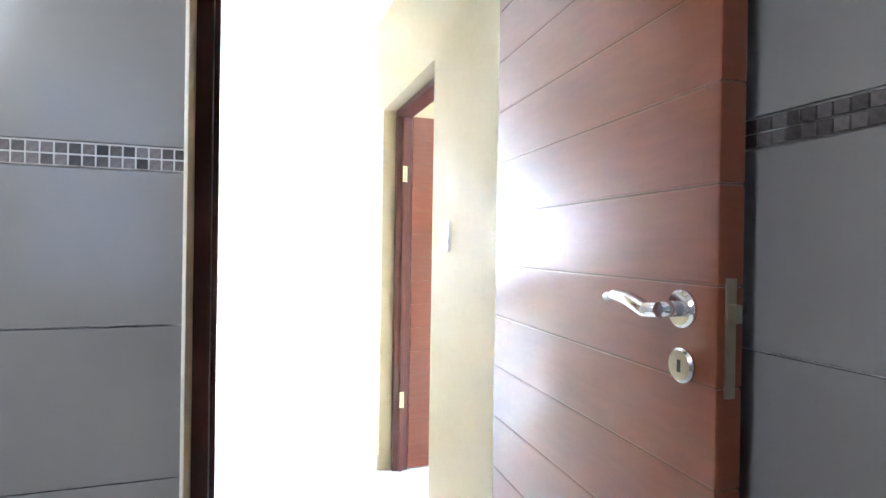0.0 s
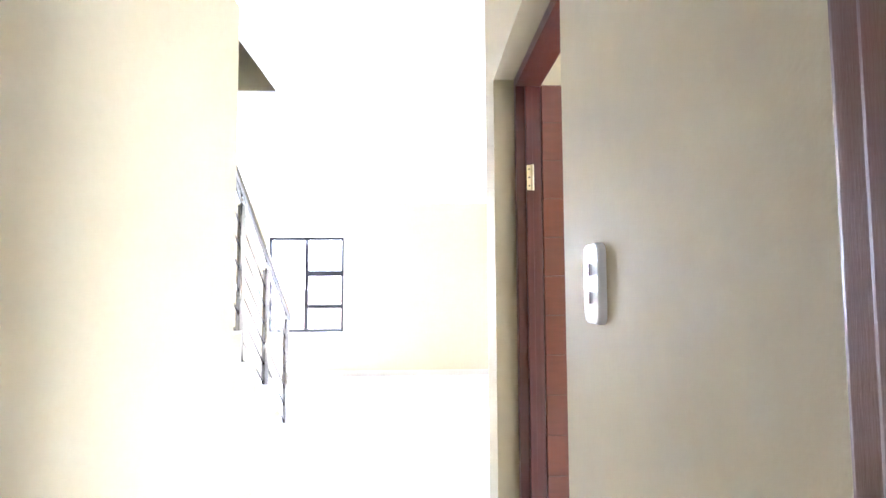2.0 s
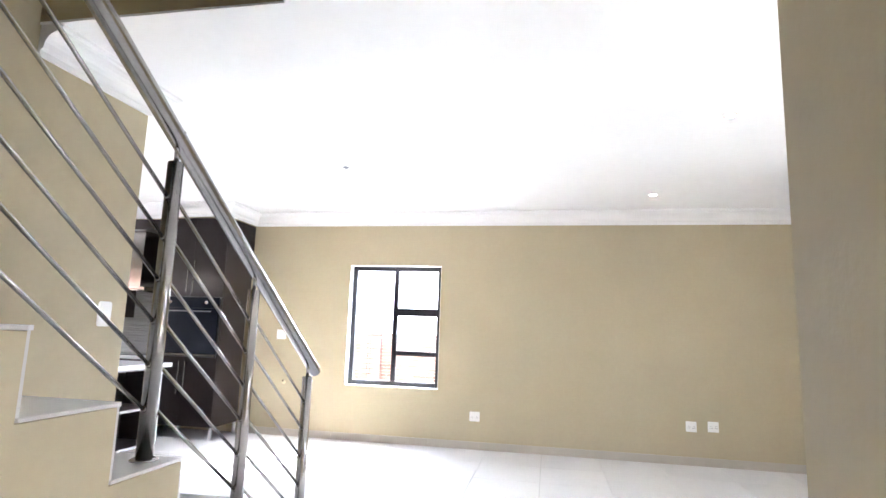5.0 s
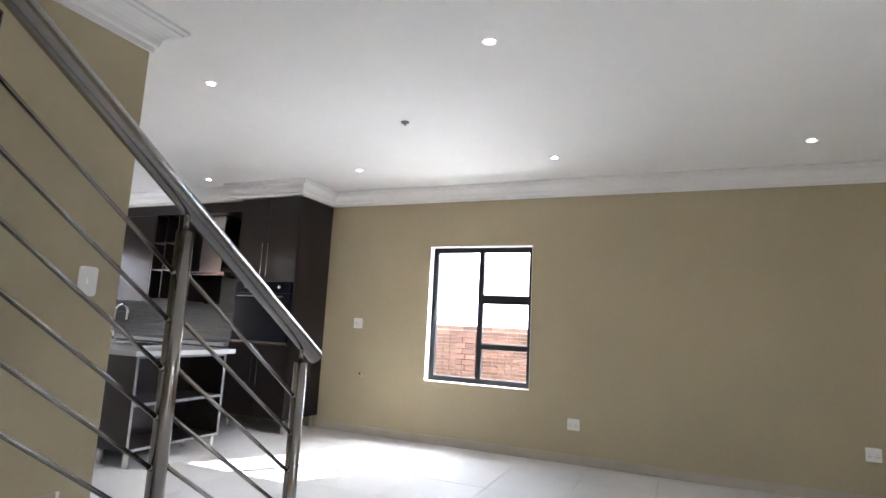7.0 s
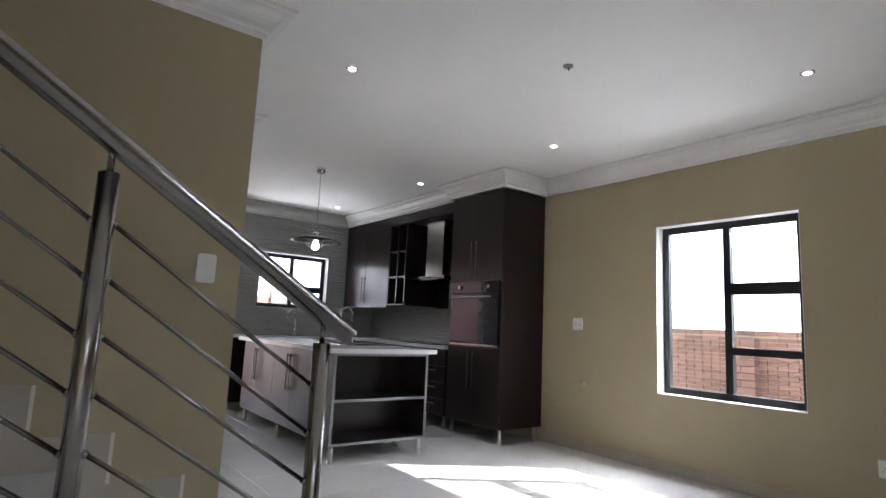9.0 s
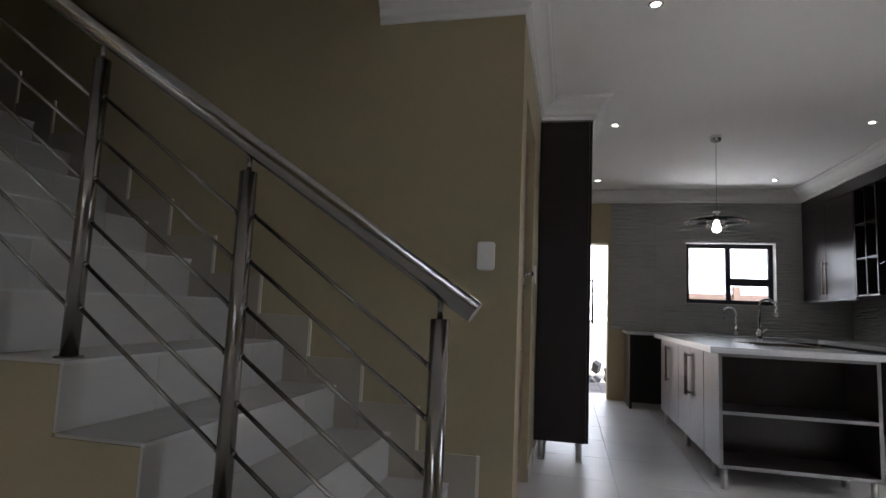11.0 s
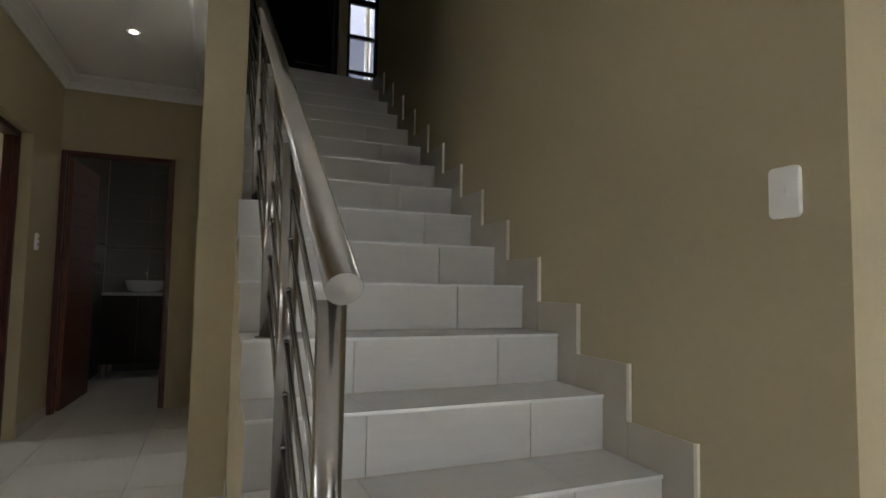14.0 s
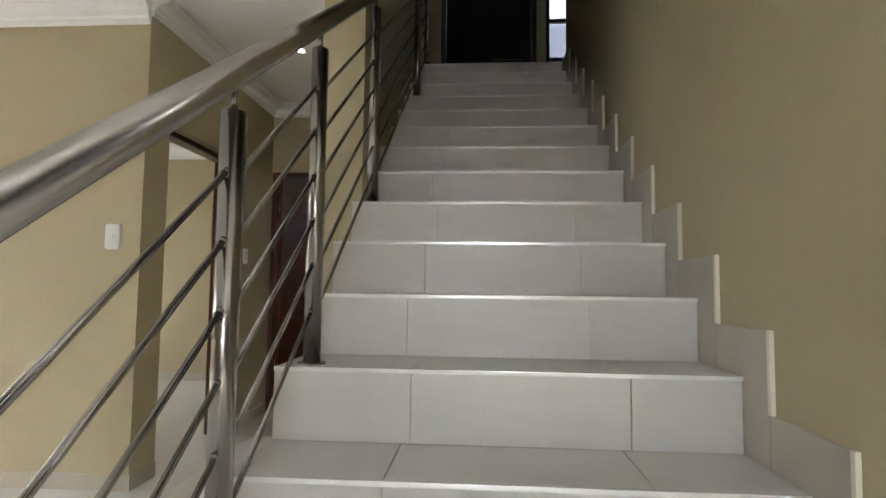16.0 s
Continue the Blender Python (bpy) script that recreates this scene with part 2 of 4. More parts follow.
def part(name, bm, material, parent, label="", smooth=False):
    """One mesh under a thing or a part; its points are in the world's metres."""
    ob = new(name, finish(name, bm, material, smooth))
    ob.parent = parent
    if parent in BASES:
        ob.matrix_parent_inverse = BASES[parent].inverted()
    return tagged(ob, label)


def solid(name, bm, material, label, category="", kind="structure", group="", smooth=False):
    """A top-level thing or piece of the setting that is one mesh."""
    return tagged(new(name, finish(name, bm, material, smooth)), label, category, group, kind)


def B():
    return bmesh.new()


def wall_boxes(bm, axis, p0, p1, a0, a1, z0, z1, holes=()):
    """A wall between p0 and p1 across, from a0 to a1 along, with holes (a0, a1, z0, z1)."""
    def put(b0, b1, c0, c1):
        if b1 - b0 > 1e-4 and c1 - c0 > 1e-4:
            if axis == "x":
                box(bm, p0, b0, c0, p1, b1, c1)
            else:
                box(bm, b0, p0, c0, b1, p1, c1)
    at = a0
    for h0, h1, hz0, hz1 in sorted(holes):
        put(at, h0, z0, z1)
        put(h0, h1, z0, hz0)
        put(h0, h1, hz1, z1)
        at = h1
    put(at, a1, z0, z1)
    return bm


def wall(name, axis, p0, p1, a0, a1, z0, z1, holes=(), material=None, label="olive-beige painted plaster wall"):
    return solid(name, wall_boxes(B(), axis, p0, p1, a0, a1, z0, z1, holes), material or M_WALL, label, "wall")


def in_hall(ob):
    """Sets a thing drawn on the hall's plan at its place in the house."""
    ob.matrix_basis = HALL @ ob.matrix_basis
    return ob


# ---- the large structure ----
H = 2.71           # ceiling height
XE = 5.04          # living room's east wall
YN = 1.19          # stair wall
YK = 6.06          # kitchen's back wall
YS = -4.6          # living room's south wall
XW = -1.03         # living room's west wall
YH = -1.378        # hall's south wall
XB = -2.886        # hall's end wall
PY = -0.29         # hall's north wall
XC = 1.495         # cupboard wall
R, G = 0.2035, 0.297
STEPS = 14
S0 = 0.9035        # nosing of the second step
SL = -0.106        # open side of the stairs
UP = 0.462 + 13 * R  # upper floor


def step_x(k):
    return S0 - G * (k - 2)


def step_z(k):
    return 0.462 + R * (k - 2)


slab = solid("floor", box(B(), -6.2, -5.5, -0.2, XE + 0.2, YK + 0.2, -0.008), M_GROUT, "pale grey porcelain tiled floor with thin joints", "floor")

OV0, OV1 = 2.44, 3.34                   # tall oven cabinet along the east wall
WIN = (0.002, 1.135, 0.632, 2.066)      # living room window
KWIN = (3.19, 4.23, 1.272, 2.045)       # kitchen window
wall("wall_east", "x", XE, XE + 0.22, YS - 0.22, YK + 0.22, -0.2, H + 0.012, [WIN])
wall("wall_north", "y", YK, YK + 0.22, 1.26, XE, -0.2, H + 0.012, [(1.42, 2.24, -0.008, 2.015), KWIN])
# the hole is invented, out of view, to let sun and sky in
wall("wall_south", "y", YS - 0.22, YS, XW - 0.22, XE, -0.2, H + 0.012, [(0.5, 2.0, 0.05, 2.2)])
wall("wall_living_west", "x", XW - 0.2, XW, YS, YH - 0.162, -0.2, H + 0.012)
in_hall(wall("wall_hall_south", "y", -1.49, -1.33, -3.05, -1.02, -0.2, H + 0.012, [(-2.13, -1.245, -0.008, 1.985)]))
in_hall(wall("wall_hall_end", "x", -3.05, -2.81, -1.33, -0.28, -0.2, H + 0.012, [(-1.329, -0.53, -0.008, 2.03)]))
wall("wall_stair_south", "y", PY, -0.086, -3.13, -0.696, -0.2, 5.8)
solid("wall_stair_north", box(box(B(), -2.75, YN, -0.2, XC, YN + 0.22, 5.8), -3.6, YN, -0.2, -2.75, YN + 0.22, 2.72), M_WALL, "olive-beige painted plaster wall beside the stairs", "wall")
wall("wall_cupboard", "x", 1.26, XC, YN + 0.22, YK, -0.2, H + 0.012, [(1.435, 2.205, -0.008, 2.215)])
wall("wall_landing", "x", -4.52, -4.3, PY, 2.2, 2.72, 5.8, [(0.0, 1.11, UP, 5.2), (1.21, 1.62, UP + 0.03, 5.4)])
wall("wall_landing_north", "y", 2.0, 2.2, -4.3, -2.53, 2.72, 5.8)
wall("wall_landing_east", "x", -2.75, -2.53, YN + 0.22, 2.0, 2.72, 5.8)
wall("wall_void_east", "x", 0.72, 0.85, -0.1, YN, H + 0.012, 5.8)
wall("wall_void_south", "y", -0.43, PY, -4.52, -0.696, H + 0.012, 5.8)
wall("wall_void_side", "y", -0.4, -0.102, -0.696, 0.85, H + 0.012, 5.8)

# ceilings
bm = B()
box(bm, 0.722, -0.1, H, 1.26, YN, H + 0.012)
box(bm, 1.26, -0.1, H, XE, YK, H + 0.012)
box(bm, -0.696, PY, H, XE, -0.1, H + 0.012)
box(bm, XW, YS, H, XE, PY, H + 0.012)
solid("ceiling_living", bm, M_CEIL, "white plastered ceiling with recessed lamps", "ceiling")
solid("ceiling_hall", box(B(), XB, YH, H, XW, PY, H + 0.012), M_CEIL, "white plastered hall ceiling", "ceiling")
solid("ceiling_upper", box(box(B(), -4.52, -0.43, 5.8, -2.53, 2.2, 6.0), -2.53, -0.43, 5.8, 0.85, YN + 0.22, 6.0), M_CEIL, "white upper ceiling above the stairs", "ceiling")
bm = B()
box(bm, -6.6, YS - 1.0, H + 0.014, 0.85, -0.43, H + 0.3)
box(bm, 0.85, YS - 0.22, H + 0.014, XE + 0.22, YK + 0.22, H + 0.3)
box(bm, -6.6, -0.43, H + 0.016, -3.34, 1.4, H + 0.2)
solid("ceiling_slab", bm, M_CEIL, "concrete slab over the ground floor", "ceiling")
# bedroom and bathroom shells
# hole added out of view for the bedroom's fill lamp
in_hall(wall("wall_bedroom_south", "y", -5.2, -5.0, -4.4, -1.22, -0.2, H, [(-3.0, -2.1, 0.9, 2.1)]))
in_hall(wall("wall_bedroom_west", "x", -4.4, -4.2, -5.0, -1.49, -0.2, H))
in_hall(wall("wall_bath_south", "y", -1.49, -1.34, -5.4, -3.05, -0.2, H, material=M_BGROUT, label="grey tiled bathroom wall"))
# the small high hole is added for the fill lamp, out of view
in_hall(wall("wall_bath_west", "x", -5.22, -5.0, -1.34, 1.4, -0.2, H, [(-0.25, 0.4, 1.02, 2.15), (0.7, 0.98, 2.2, 2.6)], material=M_BATH, label="grey tiled bathroom wall"))
in_hall(wall("wall_bath_north", "y", 1.0, 1.2, -5.0, -3.05, -0.2, H, material=M_BATH, label="grey tiled bathroom wall"))
in_hall(wall("wall_bath_east", "x", -3.05, -3.005, -0.28, 1.2, -0.2, H, material=M_BATH, label="grey tiled bathroom wall"))

# ---- stairs ----
bm = B()
prof = []
for k in range(1, STEPS + 2):
    z0 = 0 if k == 1 else step_z(k - 1) - 0.012
    prof += [(step_x(k) - 0.014, z0), (step_x(k) - 0.014, step_z(k) - 0.012)]
prof += [(-3.1, step_z(15) - 0.012), (-3.1, -0.008), (step_x(1) - 0.014, -0.008)]
prism(bm, prof, "y", SL, YN)
stairs = thing("staircase", (0, 0, 0), "straight plastered staircase with pale tiled treads and risers", "stairs", kind="structure")
part("stair_body", bm, M_WALL, stairs, "olive-beige plastered stair body")
for k in range(1, STEPS + 2):
    x, z = step_x(k), step_z(k)
    zl = 0 if k == 1 else step_z(k - 1)
    shift = 0.03 * math.sin(k * 2.1)
    cuts = [SL, 0.26 + shift, 0.86 + shift, YN - 0.011]
    for a, b in zip(cuts, cuts[1:]):
        part("riser_tile", box(B(), x - 0.014, a + 0.0015, zl + 0.0015, x - 0.004, b - 0.0015, z - 0.010, 0.001), M_STEP, stairs)
        part("tread_tile", box(B(), x - (G if k <= STEPS else 0.14) - 0.004, a + 0.0015, z - 0.010, x - 0.002, b - 0.0015, z, 0.0015), M_STEP, stairs)
    part("nosing_trim", box(B(), x - 0.012, SL, z - 0.011, x + 0.001, YN - 0.011, z + 0.0015, 0.002), M_TRIM, stairs, "bright metal edge trim")
for k in range(1, STEPS + 1):
    x, z = step_x(k) + 0.127, step_z(k)
    zl = 0 if k == 1 else step_z(k - 1)
    top, low = z + 0.132, zl + (0.0 if k == 1 else 0.132)
    part("skirting_tile", box(B(), x - G + 0.002, YN - 0.010, max(0, zl - 0.03) if k > 1 else 0.0, x - 0.002, YN, top, 0.001), M_SKIRT, stairs)
    part("edge_strip", box(B(), x - 0.002, YN - 0.012, low, x + 0.012, YN, top + 0.002, 0.001), M_STRIP, stairs, "cream tile edge strip")

# balustrade
RY = -0.02
SLOPE = 0.673
posts = [(1.399, 0.0), (0.80, step_z(2)), (0.234, step_z(4)), (-0.62, step_z(7)), (-2.26, step_z(12)), (-3.0, step_z(15))]


def post_top(x):
    return 1.444 + SLOPE * (0.80 - x)


rail = thing("stair_railing", (0.80, RY, 0), "brushed stainless steel stair railing with round handrail and thin rods", "railing")
x0, x1 = 1.492, -3.08
za, zb = 1.06 + SLOPE * (1.492 - x0), 1.06 + SLOPE * (1.492 - x1)
hand = part("handrail", rod(B(), (x0, RY, za), (x1, RY, zb), 0.03, 40), M_STEEL, rail, smooth=True)
d = Vector((x0 - x1, 0, za - zb)).normalized()
part("end_cap", rod(B(), Vector((x0, RY, za)), Vector((x0, RY, za)) + d * 0.004, 0.0295, 40, 0.001), M_DISC, hand, "flat turned steel end cap")
for i, (x, z) in enumerate(posts):
    t = post_top(x)
    p = part("post", rod(B(), (x, RY, z), (x, RY, t), 0.0254, 32, bev=0.002), M_STEEL, rail, smooth=True)
    part("pin", rod(B(), (x, RY, t), (x, RY, t + 0.08), 0.008, 16), M_STEEL, p, smooth=True)
    part("base_flange", lathe(B(), [(0.0, 0.006), (0.036, 0.006), (0.042, 0.003), (0.042, 0.0)], (x, RY, z), 32), M_STEEL, p, smooth=True)
    if i + 1 < len(posts):
        q = posts[i + 1][0]
        for k in range(1, 7):
            a, b = Vector((x - 0.022, RY, t + 0.010 - 0.1355 * k)), Vector((q + 0.022, RY, post_top(q) + 0.010 - 0.1355 * k))
            r = part("rod", rod(B(), a, b, 0.0065, 14), M_STEEL, rail, smooth=True)
            e = (b - a).normalized()
            part("rod_collar", rod(B(), a - e * 0.003, a + e * 0.010, 0.009, 14), M_STEEL, r, smooth=True)
            part("rod_collar", rod(B(), b - e * 0.010, b + e * 0.003, 0.009, 14), M_STEEL, r, smooth=True)


# ---- doors ----
def door_leaf(name, m, w, h, label, hz):
    """A leaf hinged on the local z axis, reaching along +x, its faces at y = 0 and -0.04; the handle sits near x = w."""
    root = thing(name, (0, 0, 0), label, "door", kind="structure")
    part("core", box(B(), 0.003, -0.0386, 0.01, w - 0.003, -0.0014, h), M_GROOVE, root, "groove between the boards, its glint put into a pale colour")
    n = round(h / 0.132)
    s = (h - 0.01) / n
    for i in range(n):
        part("board", box(B(), 0.0, -0.04, 0.01 + i * s + 0.0015, w, 0.0, 0.01 + (i + 1) * s - 0.0015, 0.003), M_DOOR, root)
    x = w - 0.058
    for sgn, y in ((1, 0.0), (-1, -0.04)):
        bm = B()
        rod(bm, (x, y, hz), (x, y + sgn * 0.012, hz), 0.026, 28, bev=0.003)
        rod(bm, (x, y + sgn * 0.012, hz), (x, y + sgn * 0.045, hz), 0.011, 20)
        tube(bm, [(x + 0.006, y + sgn * 0.047, hz), (x - 0.02, y + sgn * 0.05, hz - 0.003), (x - 0.055, y + sgn * 0.052, hz + 0.008), (x - 0.09, y + sgn * 0.05, hz + 0.012), (x - 0.118, y + sgn * 0.047, hz + 0.006)], [0.011, 0.0115, 0.0105, 0.0095, 0.008], 14)
        part("door_handle", bm, M_CHROME, root, "curved chrome lever handle", smooth=True)
        rose = part("key_rose", rod(B(), (x, y, hz - 0.078), (x, y + sgn * 0.010, hz - 0.078), 0.024, 28, bev=0.003), M_CHROME, root, "round chrome key plate", smooth=True)
        part("keyhole", box(B(), x - 0.003, y + sgn * 0.009, hz - 0.087, x + 0.003, y + sgn * 0.0106, hz - 0.07), M_BLACK, rose)
    lock = part("lock_plate", box(B(), w - 0.001, -0.028, hz - 0.11, w + 0.002, -0.012, hz + 0.045, 0.0008), M_LOCK, root, "brass lock face plate")
    part("latch", box(B(), w, -0.026, hz - 0.012, w + 0.014, -0.014, hz + 0.012, 0.002), M_LOCK, lock)
    root.matrix_basis = m
    return root


def hinge(x, y, z, dx, dy, parent):
    """A butt hinge: two leaves and a knuckle, 0.085 high."""
    bm = B()
    rod(bm, (x, y, z - 0.043), (x, y, z + 0.043), 0.006, 12)
    box(bm, x, y - 0.0015, z - 0.042, x + dx * 0.019, y + 0.0015, z + 0.042) if dx else box(bm, x - 0.0015, y, z - 0.042, x + 0.0015, y + dy * 0.019, z + 0.042)
    h = part("hinge", bm, M_BRASS, parent, "brass butt hinge")
    for k in (-0.028, 0.0, 0.028):
        p = (x + dx * 0.011, y + dy * 0.011, z + k)
        n = Vector((0, 1, 0)) if dx else Vector((1, 0, 0))
        part("screw", rod(B(), Vector(p) - n * 0.0025, Vector(p) + n * 0.0025, 0.003, 8), M_BLACK, h)


def door_frame(name, axis, face, depth, a0, a1, top, label):
    """Two jambs and a head with a stop bead, in a wall's opening. axis x: the wall runs along x."""
    root = thing(name, (a0, face, 0) if axis == "x" else (face, a0, 0), label, "door frame", kind="structure")
    def bx(bm, b0, b1, c0, c1, z0, z1):
        if axis == "x":
            box(bm, b0, c0, z0, b1, c1, z1, 0.003)
        else:
            box(bm, c0, b0, z0, c1, b1, z1, 0.003)
    f0, f1 = sorted((face, face + depth))
    mid = (f0 + f1) / 2
    for nm, b0, b1, s0, s1 in (("jamb", a0, a0 + 0.035, a0 + 0.035, a0 + 0.047), ("jamb", a1 - 0.035, a1, a1 - 0.047, a1 - 0.035)):
        bm = B()
        bx(bm, b0, b1, f0, f1, 0.0, top)
        bx(bm, s0, s1, mid - 0.012, mid + 0.012, 0.0, top - 0.035)
        part(nm, bm, M_FRAME, root)
    bm = B()
    bx(bm, a0 + 0.035, a1 - 0.035, f0, f1, top - 0.035, top)
    part("head", bm, M_FRAME, root)
    return root


# bedroom door, opened into the bedroom
fr = in_hall(door_frame("door_frame_1", "x", -1.40, -0.085, -2.13, -1.245, 1.985, "dark mahogany door frame in the hall wall"))
for z in (1.635, 0.395):
    hinge(-1.2945, -1.450, z, 0, 1, fr)
door_leaf("door_1", HALL @ pose(-1.242, -1.487, 0, 0, 0, -90), 0.74, 1.955, "open red-brown mahogany plank door with brass hinges", 1.16)
# bathroom door, opened into the bathroom
fr = in_hall(door_frame("door_frame_2", "y", -2.814, -0.09, -1.328, -0.53, 2.03, "dark mahogany frame of the bathroom door"))
for z in (1.75, 0.4):
    hinge(-2.9, -1.2935, z, 1, 0, fr)
door_leaf("door_2", HALL @ pose(-2.9, -1.296, 0, 0, 0, 176.5), 0.77, 1.985, "open red-brown mahogany plank door with chrome lever", 1.16)
# cupboard door under the stairs, shut
door_frame("door_frame_3", "y", 1.425, -0.1, 1.435, 2.205, 2.212, "dark mahogany frame of the cupboard door")
door_leaf("door_3", pose(1.411, 1.472, 0, 0, 0, 90), 0.695, 2.172, "shut red-brown mahogany plank door with chrome lever", 1.31)


# ---- windows ----
def window(name, axis, p, a0, a1, z0, z1, mull, bars, side, label, w=0.058):
    """A dark aluminium window in a wall. mull: the upright; bars: heights of the cross bars between mull and side."""
    root = thing(name, (p, a0, z0) if axis == "x" else (a0, p, z0), label, "window", kind="structure")
    def bx(b0, b1, c0, c1, t=0.05):
        bm = B()
        return box(bm, p, b0, c0, p + t, b1, c1, 0.004) if axis == "x" else box(bm, b0, p, c0, b1, p + t, c1, 0.004)
    e = 0.002
    for b0, b1, c0, c1 in ((a0 + e, a0 + w, z0 + e, z1 - e), (a1 - w, a1 - e, z0 + e, z1 - e), (a0 + w, a1 - w, z0 + e, z0 + w), (a0 + w, a1 - w, z1 - w, z1 - e)):
        part("frame_bar", bx(b0, b1, c0, c1), M_ALU, root)
    part("mullion", bx(mull - w / 2, mull + w / 2, z0 + w, z1 - w), M_ALU, root)
    b0, b1 = (mull + w / 2, a1 - w) if side > 0 else (a0 + w, mull - w / 2)
    for z in bars:
        e2 = w * 0.3 if z == max(bars) else 0.0
        part("transom", bx(b0, b1, z - w / 2 - e2, z + w / 2 + e2), M_ALU, root)
    o0, o1 = (a0 + w, mull - w / 2) if side > 0 else (mull + w / 2, a1 - w)
    panes = [(o0, o1, z0 + w, z1 - w)]
    zs = [z0 + w / 2] + sorted(bars) + [z1 - w / 2]
    panes += [(b0, b1, c0 + w / 2, c1 - w / 2) for c0, c1 in zip(zs, zs[1:])]
    for q0, q1, c0, c1 in panes:
        bm = B()
        if axis == "x":
            box(bm, p + 0.022, q0, c0, p + 0.027, q1, c1)
        else:
            box(bm, q0, p + 0.022, c0, q1, p + 0.027, c1)
        g = part("pane", bm, M_GLASS, root)
        g.visible_shadow = False
    return root


window("window_1", "x", XE + 0.10, *WIN, 0.575, [1.022, 1.512], -1, "black aluminium living room window in a white reveal")
window("window_2", "y", YK + 0.10, *KWIN, 3.71, [1.56], 1, "black aluminium kitchen window over the counter")
window("window_3", "x", -4.42, 1.21, 1.62, UP + 0.03, 5.4, 1.235, [3.73, 4.19, 4.65], 1, "tall black aluminium window at the landing", 0.045)
in_hall(window("window_5", "x", -5.12, -0.25, 0.4, 1.02, 2.15, 0.12, [1.56], -1, "narrow black aluminium window in the bathroom wall", 0.045))
# glazing of the invented south opening, never in view
window("window_4", "y", YS - 0.12, 0.5, 2.0, 0.05, 2.2, 1.25, [], 1, "added unseen glass door that lets in light from the south")


def reveal(name, axis, p0, p1, a0, a1, z0, z1):
    """White painted lining of an opening."""
    bm = B()
    t = 0.004
    for b0, b1, c0, c1 in ((a0, a0 + t, z0, z1), (a1 - t, a1, z0, z1), (a0, a1, z1 - t, z1), (a0, a1, z0, z0 + t)):
        box(bm, p0, b0, c0, p1, b1, c1) if axis == "x" else box(bm, b0, p0, c0, b1, p1, c1)
    solid(name, bm, M_CORN, "white painted window reveal", "window reveal")


reveal("window_reveal_1", "x", XE - 0.002, XE + 0.10, *WIN)
reveal("window_reveal_2", "y", YK - 0.002, YK + 0.10, *KWIN)


# ---- cornices ----
def cornice(name, pts, z=H, hgt=0.155, dep=0.13):
    """A stepped and coved plaster cornice along wall corners pts, with mitred corners; the room lies to the left of the way."""
    pr = [(0, 0), (dep, 0), (dep, -0.018), (dep * 0.86, -0.024), (dep * 0.82, -0.035)]
    pr += [(dep * (0.82 - 0.58 * math.sin(a)), -0.035 - (hgt - 0.075) * (1 - math.cos(a))) for a in (0.3, 0.6, 0.9, 1.2, 1.57)]
    pr += [(dep * 0.2, -(hgt - 0.034)), (dep * 0.12, -(hgt - 0.03)), (dep * 0.12, -hgt), (0, -hgt)]
    bm = B()
    rings = []
    for i, p in enumerate(pts):
        ns = []
        for a, b in ((i - 1, i), (i, i + 1)):
            if a >= 0 and b < len(pts):
                d = (Vector(pts[b]) - Vector(pts[a])).normalized()
                ns.append(Vector((-d.y, d.x)))
        n = ns[0] if len(ns) == 1 else (ns[0] + ns[1]) / (1 + ns[0].dot(ns[1]))
        rings.append([bm.verts.new((p[0] + n.x * u, p[1] + n.y * u, z - 0.001 + v)) for u, v in pr])
    m = len(pr)
    for a, b in zip(rings, rings[1:]):
        for k in range(m):
            bm.faces.new((a[k], a[(k + 1) % m], b[(k + 1) % m], b[k]))
    bm.faces.new(rings[0])
    bm.faces.new(rings[-1][::-1])
    bmesh.ops.recalc_face_normals(bm, faces=bm.faces[:])
    return solid(name, bm, M_CORN, "white moulded plaster cornice", "cornice")


cornice("cornice_1", [(XW, YH), (XW, YS), (XE, YS), (XE, OV0), (4.42, OV0), (4.42, OV1), (4.52, OV1), (4.52, YK), (XC, YK), (XC, 3.42), (1.895, 3.42), (1.895, 2.78), (XC, 2.78), (XC, YN), (0.73, YN)])
cornice("cornice_3", [(-0.696, -0.1), (-0.696, PY), (XB, PY), (XB, YH), (XW, YH)], hgt=0.105, dep=0.11)
cornice("cornice_2", [(-4.32, -1.555), (-4.32, -5.19), (-1.24, -5.19)], z=H + 0.012)


# ---- skirtings ----
def skirting(name, axis, face, into, a0, a1, h=0.085):
    root = thing(name, (0, 0, 0), "pale tiled skirting along the wall foot", "skirting", kind="structure")
    n = max(1, math.ceil((a1 - a0) / 0.6))
    s = (a1 - a0) / n
    for i in range(n):
        b0, b1 = a0 + i * s + 0.001, a0 + (i + 1) * s - 0.001
        f0, f1 = sorted((face, face + into * 0.009))
        bm = box(B(), f0, b0, 0, f1, b1, h, 0.0015) if axis == "y" else box(B(), b0, f0, 0, b1, f1, h, 0.0015)
        part("skirting_tile", bm, M_SKIRT, root)


skirting("baseboard_1", "y", XE, -1, YS, OV0)
skirting("baseboard_2", "y", XW, 1, YS, YH)
skirting("baseboard_3", "x", YH, 1, -1.262, XW + 0.009)
skirting("baseboard_4", "x", YH, 1, XB, -2.181)
skirting("baseboard_5", "x", PY, -1, XB, -0.696)
skirting("baseboard_6", "x", SL, -1, -0.696, 1.186)
skirting("baseboard_7", "y", XC, 1, YN, 1.435)
skirting("baseboard_8", "y", XC, 1, 2.205, 2.78)
skirting("baseboard_9", "y", -4.327, 1, -5.19, -1.555)


